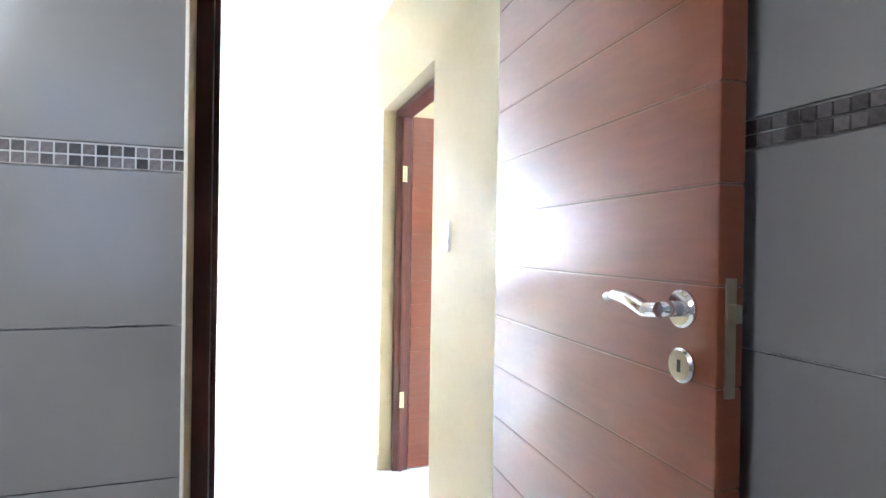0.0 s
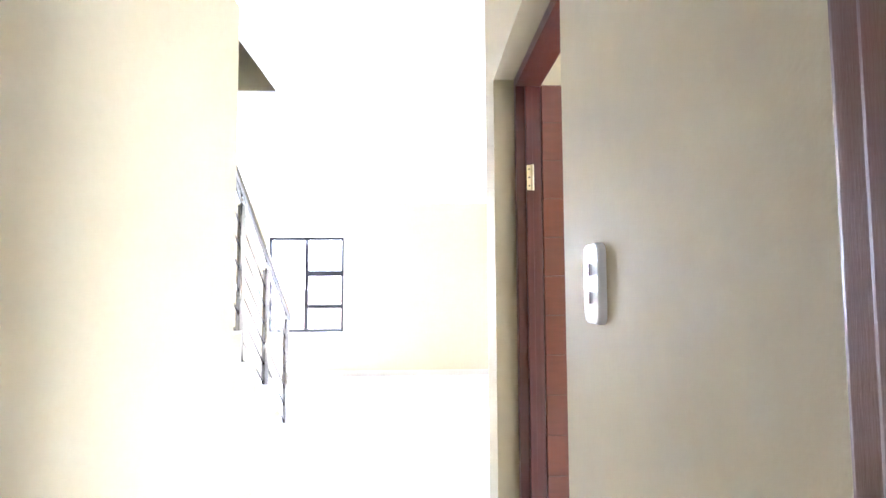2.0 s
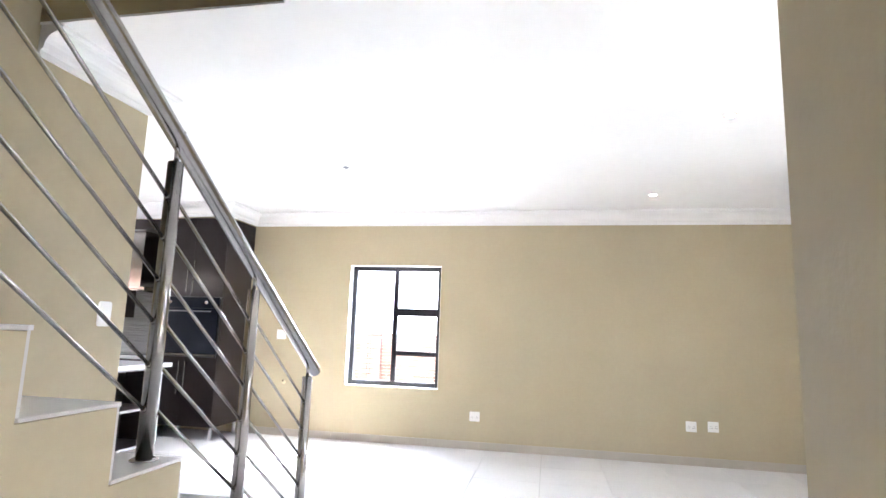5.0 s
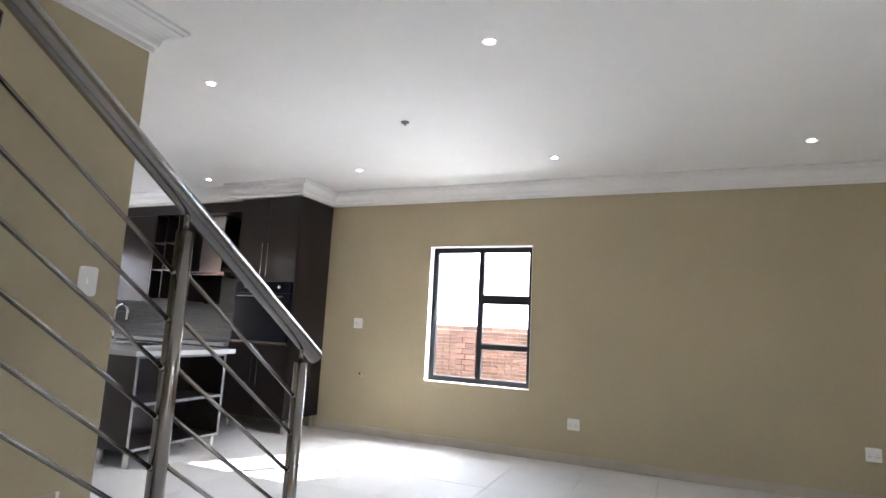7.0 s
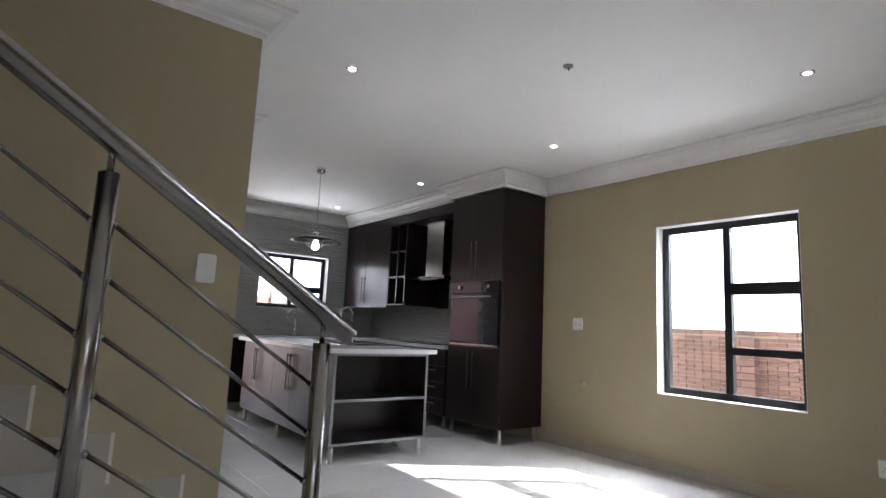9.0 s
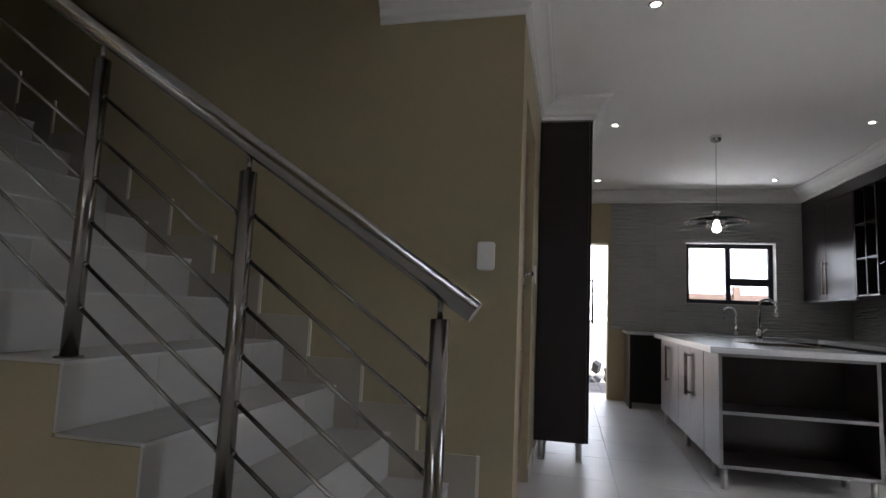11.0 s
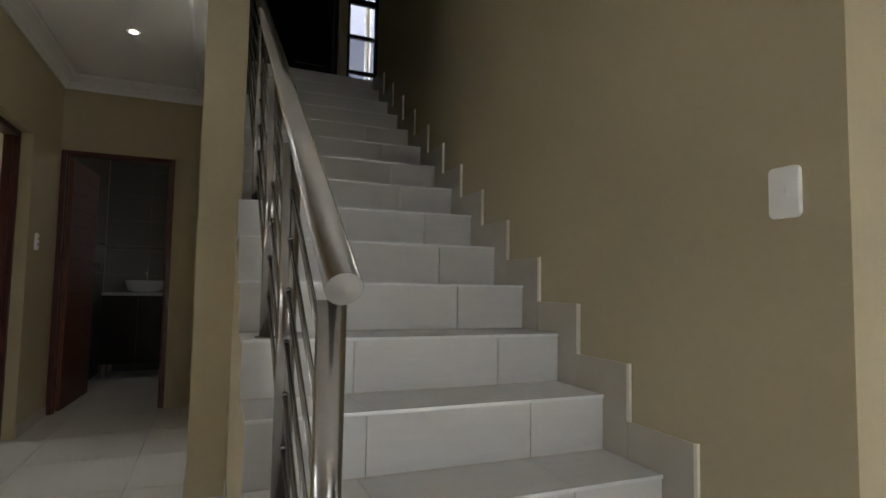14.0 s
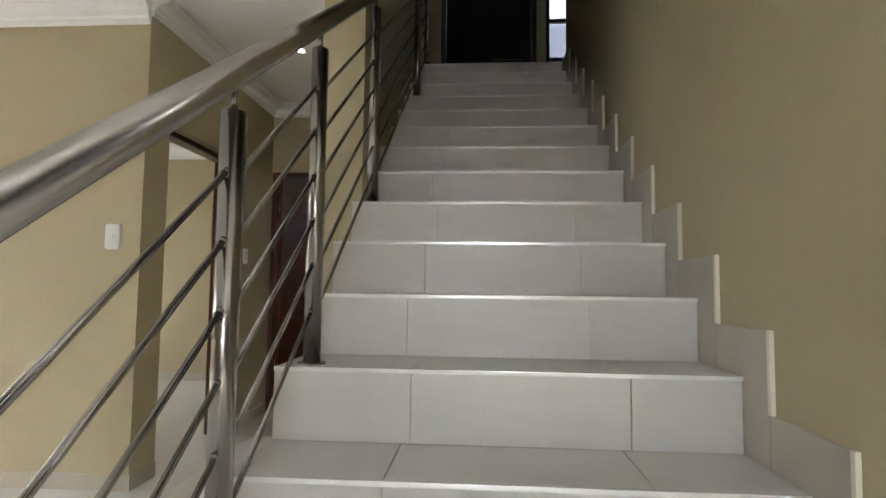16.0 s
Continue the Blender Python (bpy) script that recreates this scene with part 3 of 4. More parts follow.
# ---- switches and sockets ----
def plate(name, m, w, h, label, kind_):
    """A wall plate lying on the local xz plane, facing -y."""
    root = thing(name, (0, 0, 0), label, "light switch" if kind_ == "switch" else "wall socket", group=kind_ + " plates")
    bm = box(B(), -w / 2, -0.012, -h / 2, w / 2, 0, h / 2)
    r = 0.016 if "switch" in kind_ else 0.007
    bmesh.ops.bevel(bm, geom=[e for e in bm.edges if abs(e.verts[0].co.y - e.verts[1].co.y) > 0.005], offset=r, segments=5, affect="EDGES", profile=0.5)
    bmesh.ops.bevel(bm, geom=[e for e in bm.edges if max(e.verts[0].co.y, e.verts[1].co.y) < -0.01], offset=0.004, segments=3, affect="EDGES", profile=0.5)
    part("plate", bm, M_PLASTIC, root)
    if kind_ == "switch":
        part("rocker", box(B(), -0.009, -0.016, -0.012, 0.009, -0.0115, 0.012, 0.002), M_PLASTIC, root)
    elif kind_ == "double switch":
        for dz in (0.02, -0.02):
            part("rocker", box(B(), -0.009, -0.018, dz - 0.009, 0.009, -0.0115, dz + 0.009, 0.002), M_CHROME, root)
    else:
        for dx in (-0.025, 0.025):
            s = part("outlet", box(B(), dx - 0.018, -0.0135, -0.03, dx + 0.018, -0.0115, 0.014, 0.003), M_PLASTIC, root)
            for hx, hz in ((0, 0.004), (-0.009, -0.014), (0.009, -0.014)):
                part("hole", rod(B(), (dx + hx, -0.0138, hz), (dx + hx, -0.013, hz), 0.0035, 10), M_BLACK, s)
            part("toggle", box(B(), dx - 0.006, -0.015, 0.02, dx + 0.006, -0.0115, 0.033, 0.0015), M_PLASTIC, root)
    root.matrix_basis = m
    return root


plate("light_switch", pose(1.336, YN, 1.33), 0.087, 0.138, "white plastic light switch on the stair wall", "switch")
plate("light_switch", HALL @ pose(-2.312, -1.33, 1.279, 0, 0, 180), 0.068, 0.115, "white plastic double switch beside the bedroom door", "double switch")
plate("light_switch", pose(XW, -1.533, 1.355, 0, 0, 90), 0.085, 0.14, "white plastic light switch on the living room wall", "switch")
plate("light_switch", pose(XC, 2.442, 1.332, 0, 0, 90), 0.085, 0.125, "white plastic light switch beside the cupboard door", "switch")
plate("wall_socket", pose(XE, -0.434, 0.359, 0, 0, -90), 0.115, 0.105, "white plastic double wall socket", "socket")
plate("wall_socket", pose(XE, 1.988, 1.197, 0, 0, -90), 0.115, 0.115, "white plastic double wall socket above counter height", "socket")
plate("wall_socket", pose(XE, -2.728, 0.392, 0, 0, -90), 0.105, 0.105, "white plastic wall socket low on the wall", "socket")
plate("wall_socket", pose(XE, -2.944, 0.402, 0, 0, -90), 0.105, 0.105, "white plastic wall socket low on the wall", "socket")
valve = thing("water_valve", (XE, 1.91, 0.625), "small brass water valve stub on the wall", "valve")
part("rosette", rod(B(), (XE, 1.91, 0.625), (XE - 0.006, 1.91, 0.625), 0.022, 20), M_BRASS, valve)
part("stub", rod(B(), (XE - 0.006, 1.91, 0.625), (XE - 0.045, 1.91, 0.625), 0.010, 14), M_BRASS, valve)
part("knob", rod(B(), (XE - 0.03, 1.91, 0.625), (XE - 0.03, 1.91, 0.66), 0.009, 12), M_CHROME, valve)

# ---- ceiling lamps ----
down = thing("downlight", (0, 0, 0), "small round recessed downlight with chrome rim, lit", "downlight", group="ceiling downlights")
part("rim", lathe(B(), [(0.024, 0.0), (0.025, -0.005), (0.037, -0.006), (0.041, -0.003), (0.042, 0.0)], (0, 0, 0), 28), M_CHROME, down, smooth=True)
part("lens", rod(B(), (0, 0, -0.001), (0, 0, -0.003), 0.024, 24), M_LAMP, down, "bright frosted lens")
spots = [(2.06, 5.42), (4.03, 5.46), (2.10, 3.37), (4.09, 3.49), (2.15, 1.46), (4.17, 1.57), (2.2, -0.45), (4.23, -0.37), (2.25, -2.38), (4.28, -2.27), (-1.746, -0.761)]
down.matrix_basis = pose(*spots[0], H)
for x, y in spots[1:]:
    copy_thing(down, pose(x, y, H))
rose = thing("ceiling_point", (3.124, 0.522, H), "small grey unused ceiling cable point", "ceiling point")
part("cover", lathe(B(), [(0.0, -0.012), (0.02, -0.012), (0.03, -0.006), (0.032, 0.0)], (3.124, 0.522, H), 20), M_GREY, rose, smooth=True)
part("wire_end", rod(B(), (3.124, 0.522, H - 0.011), (3.139, 0.527, H - 0.022), 0.004, 8), M_BLACK, rose)

pend = thing("pendant_lamp", (2.993, 3.75, H), "pendant lamp with smoked glass disc and lit bulb", "pendant lamp")
part("canopy", lathe(B(), [(0.05, 0.0), (0.05, -0.02), (0.042, -0.05), (0.02, -0.06), (0.0, -0.06)], (2.993, 3.75, H), 28), M_CHROME, pend, smooth=True)
part("cord", rod(B(), (2.993, 3.75, H - 0.06), (2.993, 3.75, 2.03), 0.0025, 8), M_GREY, pend)
part("lamp_holder", lathe(B(), [(0.0, 0.1), (0.03, 0.095), (0.035, 0.07), (0.03, 0.03), (0.026, 0.0)], (2.993, 3.75, 1.93), 24), M_CHROME, pend, smooth=True)
part("shade", lathe(B(), [(0.05, 0.045), (0.14, 0.035), (0.23, 0.008), (0.262, -0.012), (0.262, -0.016), (0.23, 0.002), (0.14, 0.029), (0.05, 0.039), (0.05, 0.045)], (2.993, 3.75, 1.935), 48), M_SHADE, pend, "smoked glass disc shade", smooth=True)
for k in range(3):
    bm = B()
    lathe(bm, [(0.075, 0.004), (0.082, 0.002), (0.082, -0.004), (0.075, -0.004), (0.075, 0.004)], (2.993, 3.75, 1.932 - 0.028 * k), 32)
    part("ring", bm, M_CHROME, pend, smooth=True)
part("bulb", lathe(B(), [(0.012, 0.0), (0.018, -0.02), (0.034, -0.05), (0.036, -0.068), (0.026, -0.09), (0.0, -0.1)], (2.993, 3.75, 1.935), 20), M_BULB, pend, "lit opal bulb", smooth=True)


# ---- kitchen ----
def bar_handle(bm, p, q, off, r=0.006):
    """A bar handle from p to q standing off by the vector off."""
    p, q, off = Vector(p), Vector(q), Vector(off)
    rod(bm, p + off, q + off, r, 12)
    d = (q - p).normalized()
    for e in (p + d * 0.02, q - d * 0.02):
        rod(bm, e, e + off, r * 0.85, 10)
    return bm


def legs(parent, pts, h):
    for x, y in pts:
        bm = B()
        rod(bm, (x, y, 0.008), (x, y, h), 0.020, 20)
        rod(bm, (x, y, 0.0), (x, y, 0.014), 0.0235, 20)
        part("leg", bm, M_LEG, parent, "round chrome leg", smooth=True)


# tall oven cabinet
u = thing("oven_cabinet", (4.7, 2.851, 0), "tall dark wood oven cabinet on chrome legs", "kitchen cabinet", group="kitchen cabinets")
for y0, y1 in ((2.45, 2.474), (3.262, 3.285)):
    part("side_panel", box(B(), 4.452, y0, 0.143, 5.035, y1, 2.541, 0.0015), M_DARK, u)
for z0, z1 in ((0.143, 0.165), (0.905, 0.927), (1.592, 1.612), (2.523, 2.539)):
    part("shelf", box(B(), 4.452, 2.474, z0, 5.01, 3.262, z1), M_DARK, u)
part("back_panel", box(B(), 5.012, 2.474, 0.143, 5.03, 3.262, 2.539), M_DARK, u)
for y0, y1, hy in ((2.452, 2.867, 2.83), (2.87, 3.283, 2.908)):
    d = part("door", box(B(), 4.43, y0, 1.602, 4.45, y1, 2.539, 0.002), M_DARK, u)
    part("handle", bar_handle(B(), (4.43, hy, 1.66), (4.43, hy, 2.02), (-0.03, 0, 0)), M_STEEL, d, "slim steel bar handle")
    d = part("door", box(B(), 4.43, y0, 0.146, 4.45, y1, 0.915, 0.002), M_DARK, u)
    part("handle", bar_handle(B(), (4.43, hy, 0.5), (4.43, hy, 0.86), (-0.03, 0, 0)), M_STEEL, d, "slim steel bar handle")
legs(u, [(4.497, 2.493), (4.98, 2.493), (4.497, 3.242), (4.98, 3.242)], 0.143)
o = thing("oven", (4.7, 2.868, 0.927), "built-in oven with dark glass door and steel strip", "oven")
part("casing", box(B(), 4.452, 2.504, 0.929, 4.99, 3.231, 1.590), M_BLACK, o)
pan = part("control_panel", box(B(), 4.426, 2.488, 1.475, 4.451, 3.247, 1.600, 0.003), M_OVENGLASS, o, "dark glass control strip")
for y in (2.634, 3.101):
    part("knob", rod(B(), (4.426, y, 1.538), (4.404, y, 1.538), 0.020, 22, bev=0.003), M_STEEL, pan, smooth=True)
d = part("oven_door", box(B(), 4.426, 2.488, 0.95, 4.451, 3.247, 1.470, 0.003), M_OVENGLASS, o, "reflective black glass door")
part("handle", bar_handle(B(), (4.426, 2.548, 1.435), (4.426, 3.188, 1.435), (-0.04, 0, 0), 0.009), M_STEEL, d, "steel bar handle")
part("lower_strip", box(B(), 4.426, 2.488, 0.925, 4.451, 3.247, 0.947, 0.002), M_STEEL, o)

# tall pantry cabinet
u = thing("pantry_cabinet", (1.69, 3.1, 0), "tall dark wood pantry cabinet on chrome legs", "kitchen cabinet", group="kitchen cabinets")
part("body", box(B(), 1.5, 2.78, 0.14, 1.868, 3.40, 2.542, 0.002), M_DARK, u)
for y0, y1, hy in ((2.782, 3.089, 3.06), (3.092, 3.398, 3.121)):
    d = part("door", box(B(), 1.87, y0, 0.143, 1.89, y1, 2.54, 0.002), M_DARK, u)
    part("handle", bar_handle(B(), (1.89, hy, 1.0), (1.89, hy, 1.36), (0.03, 0, 0)), M_STEEL, d, "slim steel bar handle")
legs(u, [(1.55, 2.82), (1.825, 2.82), (1.55, 3.36), (1.825, 3.36)], 0.14)

# island
u = thing("kitchen_island", (3.2, 3.6, 0), "dark wood kitchen island with open end shelves", "kitchen island")
I0, I1, J0, J1 = 2.69, 3.61, 2.5, 4.76
bm = B()
box(bm, I0 + 0.02, J0 + 0.4, 0.133, I1, J1, 0.860)
part("body", bm, M_DARK, u)
for x in (I0, I1 - 0.022):
    sp = part("side_panel", box(B(), x, J0 + 0.003, 0.133, x + 0.022, J0 + 0.398, 0.860), M_DARK, u)
    part("edge_band", box(B(), x, J0, 0.133, x + 0.022, J0 + 0.003, 0.860), M_GREY, sp, "grey edge banding")
for z in (0.133, 0.47, 0.838):
    sp = part("shelf", box(B(), I0 + 0.022, J0 + 0.004, z, I1 - 0.022, J0 + 0.398, z + 0.022), M_DARK, u)
    part("edge_band", box(B(), I0 + 0.022, J0 + 0.001, z, I1 - 0.022, J0 + 0.004, z + 0.022), M_GREY, sp, "grey edge banding")
ds = [2.91, 3.37, 3.83, 4.29, 4.75]
for i, (y0, y1) in enumerate(zip(ds, ds[1:])):
    d = part("door", box(B(), I0, y0 + 0.0015, 0.135, I0 + 0.019, y1 - 0.0015, 0.853, 0.002), M_DARK, u)
    hy = y1 - 0.035 if i % 2 == 0 else y0 + 0.035
    part("handle", bar_handle(B(), (I0, hy, 0.47), (I0, hy, 0.80), (-0.03, 0, 0)), M_STEEL, d, "slim steel bar handle")
legs(u, [(I0 + 0.04, J0 + 0.04), (I1 - 0.04, J0 + 0.04), (I0 + 0.06, J0 + 0.36), (I1 - 0.06, J0 + 0.36), (I0 + 0.05, 3.7), (I0 + 0.05, J1 - 0.06), (I1 - 0.05, J1 - 0.06)], 0.133)
bm = B()
SX0, SX1, SY0, SY1 = 3.06, 3.54, 3.0, 3.55
for b in ((2.63, 2.44, SX0, 4.81), (SX1, 2.44, 3.66, 4.81), (SX0, 2.44, SX1, SY0), (SX0, SY1, SX1, 4.81)):
    box(bm, b[0], b[1], 0.861, b[2], b[3], 0.900)
solid("island_worktop", bm, M_TOP, "pale polished stone worktop on the island", "worktop", kind="")
s = thing("island_sink", (3.32, 3.2, 0.861), "steel sink bowl set in the island worktop", "sink")
bm = B()
box(bm, SX0 + 0.002, SY0 + 0.002, 0.72, SX1 - 0.002, SY1 - 0.002, 0.724)
for b in ((SX0 + 0.002, SY0 + 0.002, SX0 + 0.006, SY1 - 0.002), (SX1 - 0.006, SY0 + 0.002, SX1 - 0.002, SY1 - 0.002), (SX0 + 0.006, SY0 + 0.002, SX1 - 0.006, SY0 + 0.006), (SX0 + 0.006, SY1 - 0.006, SX1 - 0.006, SY1 - 0.002)):
    box(bm, b[0], b[1], 0.724, b[2], b[3], 0.902)
part("bowl", bm, M_STEEL, s)
bm = B()
for b in ((SX0 - 0.015, SY0 - 0.015, SX1 + 0.015, SY0 + 0.002), (SX0 - 0.015, SY1 - 0.002, SX1 + 0.015, SY1 + 0.015), (SX0 - 0.015, SY0 + 0.002, SX0 + 0.002, SY1 - 0.002), (SX1 - 0.002, SY0 + 0.002, SX1 + 0.015, SY1 - 0.002)):
    box(bm, b[0], b[1], 0.901, b[2], b[3], 0.905)
part("rim", bm, M_STEEL, s)


def mixer_tap(x, y, z, hgt, reach, label):
    root = thing("mixer_tap", (x, y, z), label, "tap", group="kitchen taps")
    part("base", rod(B(), (x, y, z), (x, y, z + 0.11), 0.024, 24, bev=0.003), M_CHROME, root, smooth=True)
    rr = abs(reach) / 2
    pts = [(x, y, z + 0.11), (x, y, z + hgt - rr)]
    pts += [(x + (reach / 2) * (1 - math.cos(a)), y, z + hgt - rr + rr * math.sin(a)) for a in [math.pi * k / 10 for k in range(1, 11)]]
    pts.append((x + reach, y, z + hgt - rr - 0.05))
    sp = part("spout", tube(B(), pts, 0.012, 14), M_CHROME, root, smooth=True)
    part("nozzle", rod(B(), (x + reach, y, z + hgt - rr - 0.05), (x + reach, y, z + hgt - rr - 0.075), 0.015, 16), M_CHROME, sp)
    part("lever", rod(B(), (x, y - 0.02, z + 0.075), (x + 0.03, y - 0.1, z + 0.12), 0.006, 12), M_CHROME, root)


mixer_tap(3.28, 3.62, 0.900, 0.36, 0.13, "tall chrome swan-neck tap on the island")
mixer_tap(3.72, 5.9, 0.90, 0.33, -0.13, "tall chrome swan-neck tap at the window")


# base cabinets along the back and east walls
def base_unit(x0, y0, x1, y1, face, n, label, drawers=0):
    """A base cabinet; face: 'y' fronts look south, 'x' fronts look west."""
    u = thing("base_cabinet", ((x0 + x1) / 2, (y0 + y1) / 2, 0), label, "kitchen cabinet", group="kitchen base cabinets")
    if face == "y":
        part("body", box(B(), x0, y0 + 0.02, 0.133, x1, y1, 0.86), M_DARK, u)
    else:
        part("body", box(B(), x0 + 0.02, y0, 0.133, x1, y1, 0.86), M_DARK, u)
    a0, a1 = (x0, x1) if face == "y" else (y0, y1)
    s = (a1 - a0) / n
    if drawers:
        hh = (0.855 - 0.136) / drawers
        for k in range(drawers):
            z0, z1 = 0.136 + k * hh, 0.136 + (k + 1) * hh - 0.003
            d = part("drawer_front", box(B(), x0, a0 + 0.0015, z0, x0 + 0.019, a1 - 0.0015, z1, 0.002), M_DARK, u)
            part("handle", bar_handle(B(), (x0, a0 + 0.12, z1 - 0.05), (x0, a1 - 0.12, z1 - 0.05), (-0.03, 0, 0)), M_STEEL, d, "slim steel bar handle")
    else:
        for k in range(n):
            b0, b1 = a0 + k * s + 0.0015, a0 + (k + 1) * s - 0.0015
            hy = b1 - 0.035 if k % 2 == 0 else b0 + 0.035
            if face == "y":
                d = part("door", box(B(), b0, y0, 0.136, b1, y0 + 0.019, 0.853, 0.002), M_DARK, u)
                part("handle", bar_handle(B(), (hy, y0, 0.5), (hy, y0, 0.8), (0, -0.03, 0)), M_STEEL, d, "slim steel bar handle")
            else:
                d = part("door", box(B(), x0, b0, 0.136, x0 + 0.019, b1, 0.853, 0.002), M_DARK, u)
                part("handle", bar_handle(B(), (x0, hy, 0.5), (x0, hy, 0.8), (-0.03, 0, 0)), M_STEEL, d, "slim steel bar handle")
    legs(u, [(x0 + 0.06, y0 + 0.06), (x1 - 0.06, y0 + 0.06), (x0 + 0.06, y1 - 0.06), (x1 - 0.06, y1 - 0.06)], 0.133)


base_unit(3.10, 5.46, 4.42, YK - 0.005, "y", 3, "dark wood base cabinet under the kitchen window")
base_unit(4.45, 3.345, XE - 0.005, 4.0, "x", 1, "dark wood drawer cabinet with steel bar handles", drawers=4)
base_unit(4.45, 4.01, XE - 0.005, 5.45, "x", 3, "dark wood base cabinet along the east wall")
pn = thing("end_panel", (2.46, 5.77, 0), "dark wood end panel of the appliance bay", "panel")
part("board", box(B(), 2.45, 5.47, 0.0, 2.48, YK - 0.01, 0.86, 0.002), M_DARK, pn)
part("plinth", box(B(), 2.48, YK - 0.06, 0.0, 3.09, YK - 0.04, 0.86, 0.001), M_DARK, pn)
bm = B()
box(bm, 2.42, 5.43, 0.862, XE - 0.003, YK - 0.012, 0.90)
box(bm, 4.42, 3.345, 0.862, XE - 0.012, 5.43, 0.90)
solid("back_worktop", bm, M_TOP, "pale polished stone worktop round the kitchen corner", "worktop", kind="")
hob = thing("hob", (4.7, 3.893, 0.9), "black glass hob set on the worktop", "hob")
part("glass_plate", box(B(), 4.46, 3.568, 0.9005, 4.95, 4.208, 0.907, 0.002), M_OVENGLASS, hob)
for x, y in ((4.58, 3.73), (4.58, 4.045), (4.82, 3.73), (4.82, 4.045)):
    part("cooking_zone", lathe(B(), [(0.075, 0.0), (0.075, 0.0012), (0.08, 0.0012), (0.08, 0.0), (0.075, 0.0)], (x, y, 0.907), 28), M_GREY, hob)

# wall cabinets
u = thing("wall_cabinet", (4.75, 5.325, 1.36), "dark wood wall cabinet with steel bar handles", "kitchen cabinet", group="kitchen wall cabinets")
part("body", box(B(), 4.52, 4.761, 1.36, XE - 0.004, 5.998, 2.42), M_DARK, u)
for y0, y1, hy in ((4.763, 5.377, 5.336), (5.382, 5.996, 5.423)):
    d = part("door", box(B(), 4.50, y0, 1.345, 4.519, y1, 2.418, 0.002), M_DARK, u)
    part("handle", bar_handle(B(), (4.50, hy, 1.40), (4.50, hy, 1.76), (-0.03, 0, 0)), M_STEEL, d, "slim steel bar handle")
part("light_rail", box(B(), 4.505, 4.766, 1.330, 4.53, 5.993, 1.344), M_GREY, u)
u = thing("open_wall_shelf", (4.75, 4.544, 1.36), "dark wood open wall shelf with glass bays", "shelf", group="kitchen wall cabinets")
for y in (4.338, 4.533, 4.734):
    part("upright", box(B(), 4.50, y, 1.36, XE - 0.004, y + 0.02, 2.42, 0.001), M_DARK, u)
for z in (1.36, 1.72, 2.06, 2.504):
    part("shelf_board", box(B(), 4.505, 4.36, z, XE - 0.02, 4.734, z + 0.018), M_DARK, u)
part("back_panel", box(B(), XE - 0.02, 4.36, 1.36, XE - 0.004, 4.734, 2.42), M_DARK, u)
u = thing("hood_surround", (4.9, 3.806, 1.36), "dark wood panel behind the cooker hood", "panel")
part("panel", box(B(), XE - 0.025, 4.088, 1.345, XE - 0.004, 4.336, 2.42, 0.001), M_DARK, u)
part("side_panel", box(B(), XE - 0.03, 3.291, 1.80, XE - 0.004, 3.654, 2.42, 0.001), M_DARK, u)
part("top_board", box(B(), 4.50, 3.291, 2.422, XE - 0.004, 5.998, 2.541, 0.001), M_DARK, u)
hd = thing("cooker_hood", (4.8, 3.871, 1.66), "steel chimney cooker hood with curved glass canopy", "cooker hood")
part("chimney", box(B(), 4.62, 3.709, 1.72, XE - 0.004, 4.056, 2.42, 0.004), M_STEEL, hd)
part("motor_box", box(B(), 4.58, 3.611, 1.675, XE - 0.004, 4.153, 1.72, 0.004), M_STEEL, hd)
bm = B()
arc = [(3.882 + 0.44 * t, 1.695 - 0.055 * t * t) for t in [k / 8 for k in range(-8, 9)]]
prism(bm, arc + [(y, z + 0.007) for y, z in arc[::-1]], "x", 4.50, 4.98)
part("canopy", bm, M_SHADE, hd, "curved smoked glass canopy")

# ---- bathroom ----
v = thing("vanity_unit", (-4.75, -0.93, 0), "dark wood bathroom vanity on short legs", "vanity")
part("body", box(B(), -4.985, -1.27, 0.14, -4.52, -0.60, 0.86, 0.003), M_DARK, v)
for y0, y1, hy in ((-1.268, -0.937, -0.965), (-0.933, -0.602, -0.905)):
    d = part("door", box(B(), -4.519, y0, 0.143, -4.50, y1, 0.857, 0.002), M_DARK, v)
    part("handle", bar_handle(B(), (-4.50, hy, 0.45), (-4.50, hy, 0.75), (0.03, 0, 0)), M_STEEL, d, "slim steel bar handle")
legs(v, [(-4.55, -1.23), (-4.55, -0.64), (-4.94, -1.23), (-4.94, -0.64)], 0.14)
part("vanity_top", box(B(), -4.985, -1.275, 0.862, -4.49, -0.59, 0.895, 0.003), M_TOP, v, "pale stone top")
bs = thing("wash_basin", (-4.74, -0.9, 0.895), "white ceramic bowl basin on the vanity", "basin")
part("bowl", lathe(B(), [(0.0, 0.0), (0.12, 0.0), (0.175, 0.03), (0.2, 0.12), (0.205, 0.13), (0.195, 0.132), (0.165, 0.05), (0.1, 0.02), (0.0, 0.015)], (-4.74, -0.9, 0.895), 36), M_CERAMIC, bs, smooth=True)
tp = thing("basin_tap", (-4.95, -0.9, 0.895), "slim chrome basin tap", "tap")
part("column", rod(B(), (-4.95, -0.9, 0.895), (-4.95, -0.9, 1.13), 0.016, 18), M_CHROME, tp)
part("spout", rod(B(), (-4.95, -0.9, 1.115), (-4.83, -0.9, 1.105), 0.012, 16), M_CHROME, tp)
part("lever", rod(B(), (-4.95, -0.9, 1.13), (-4.93, -0.9, 1.18), 0.006, 10), M_CHROME, tp)


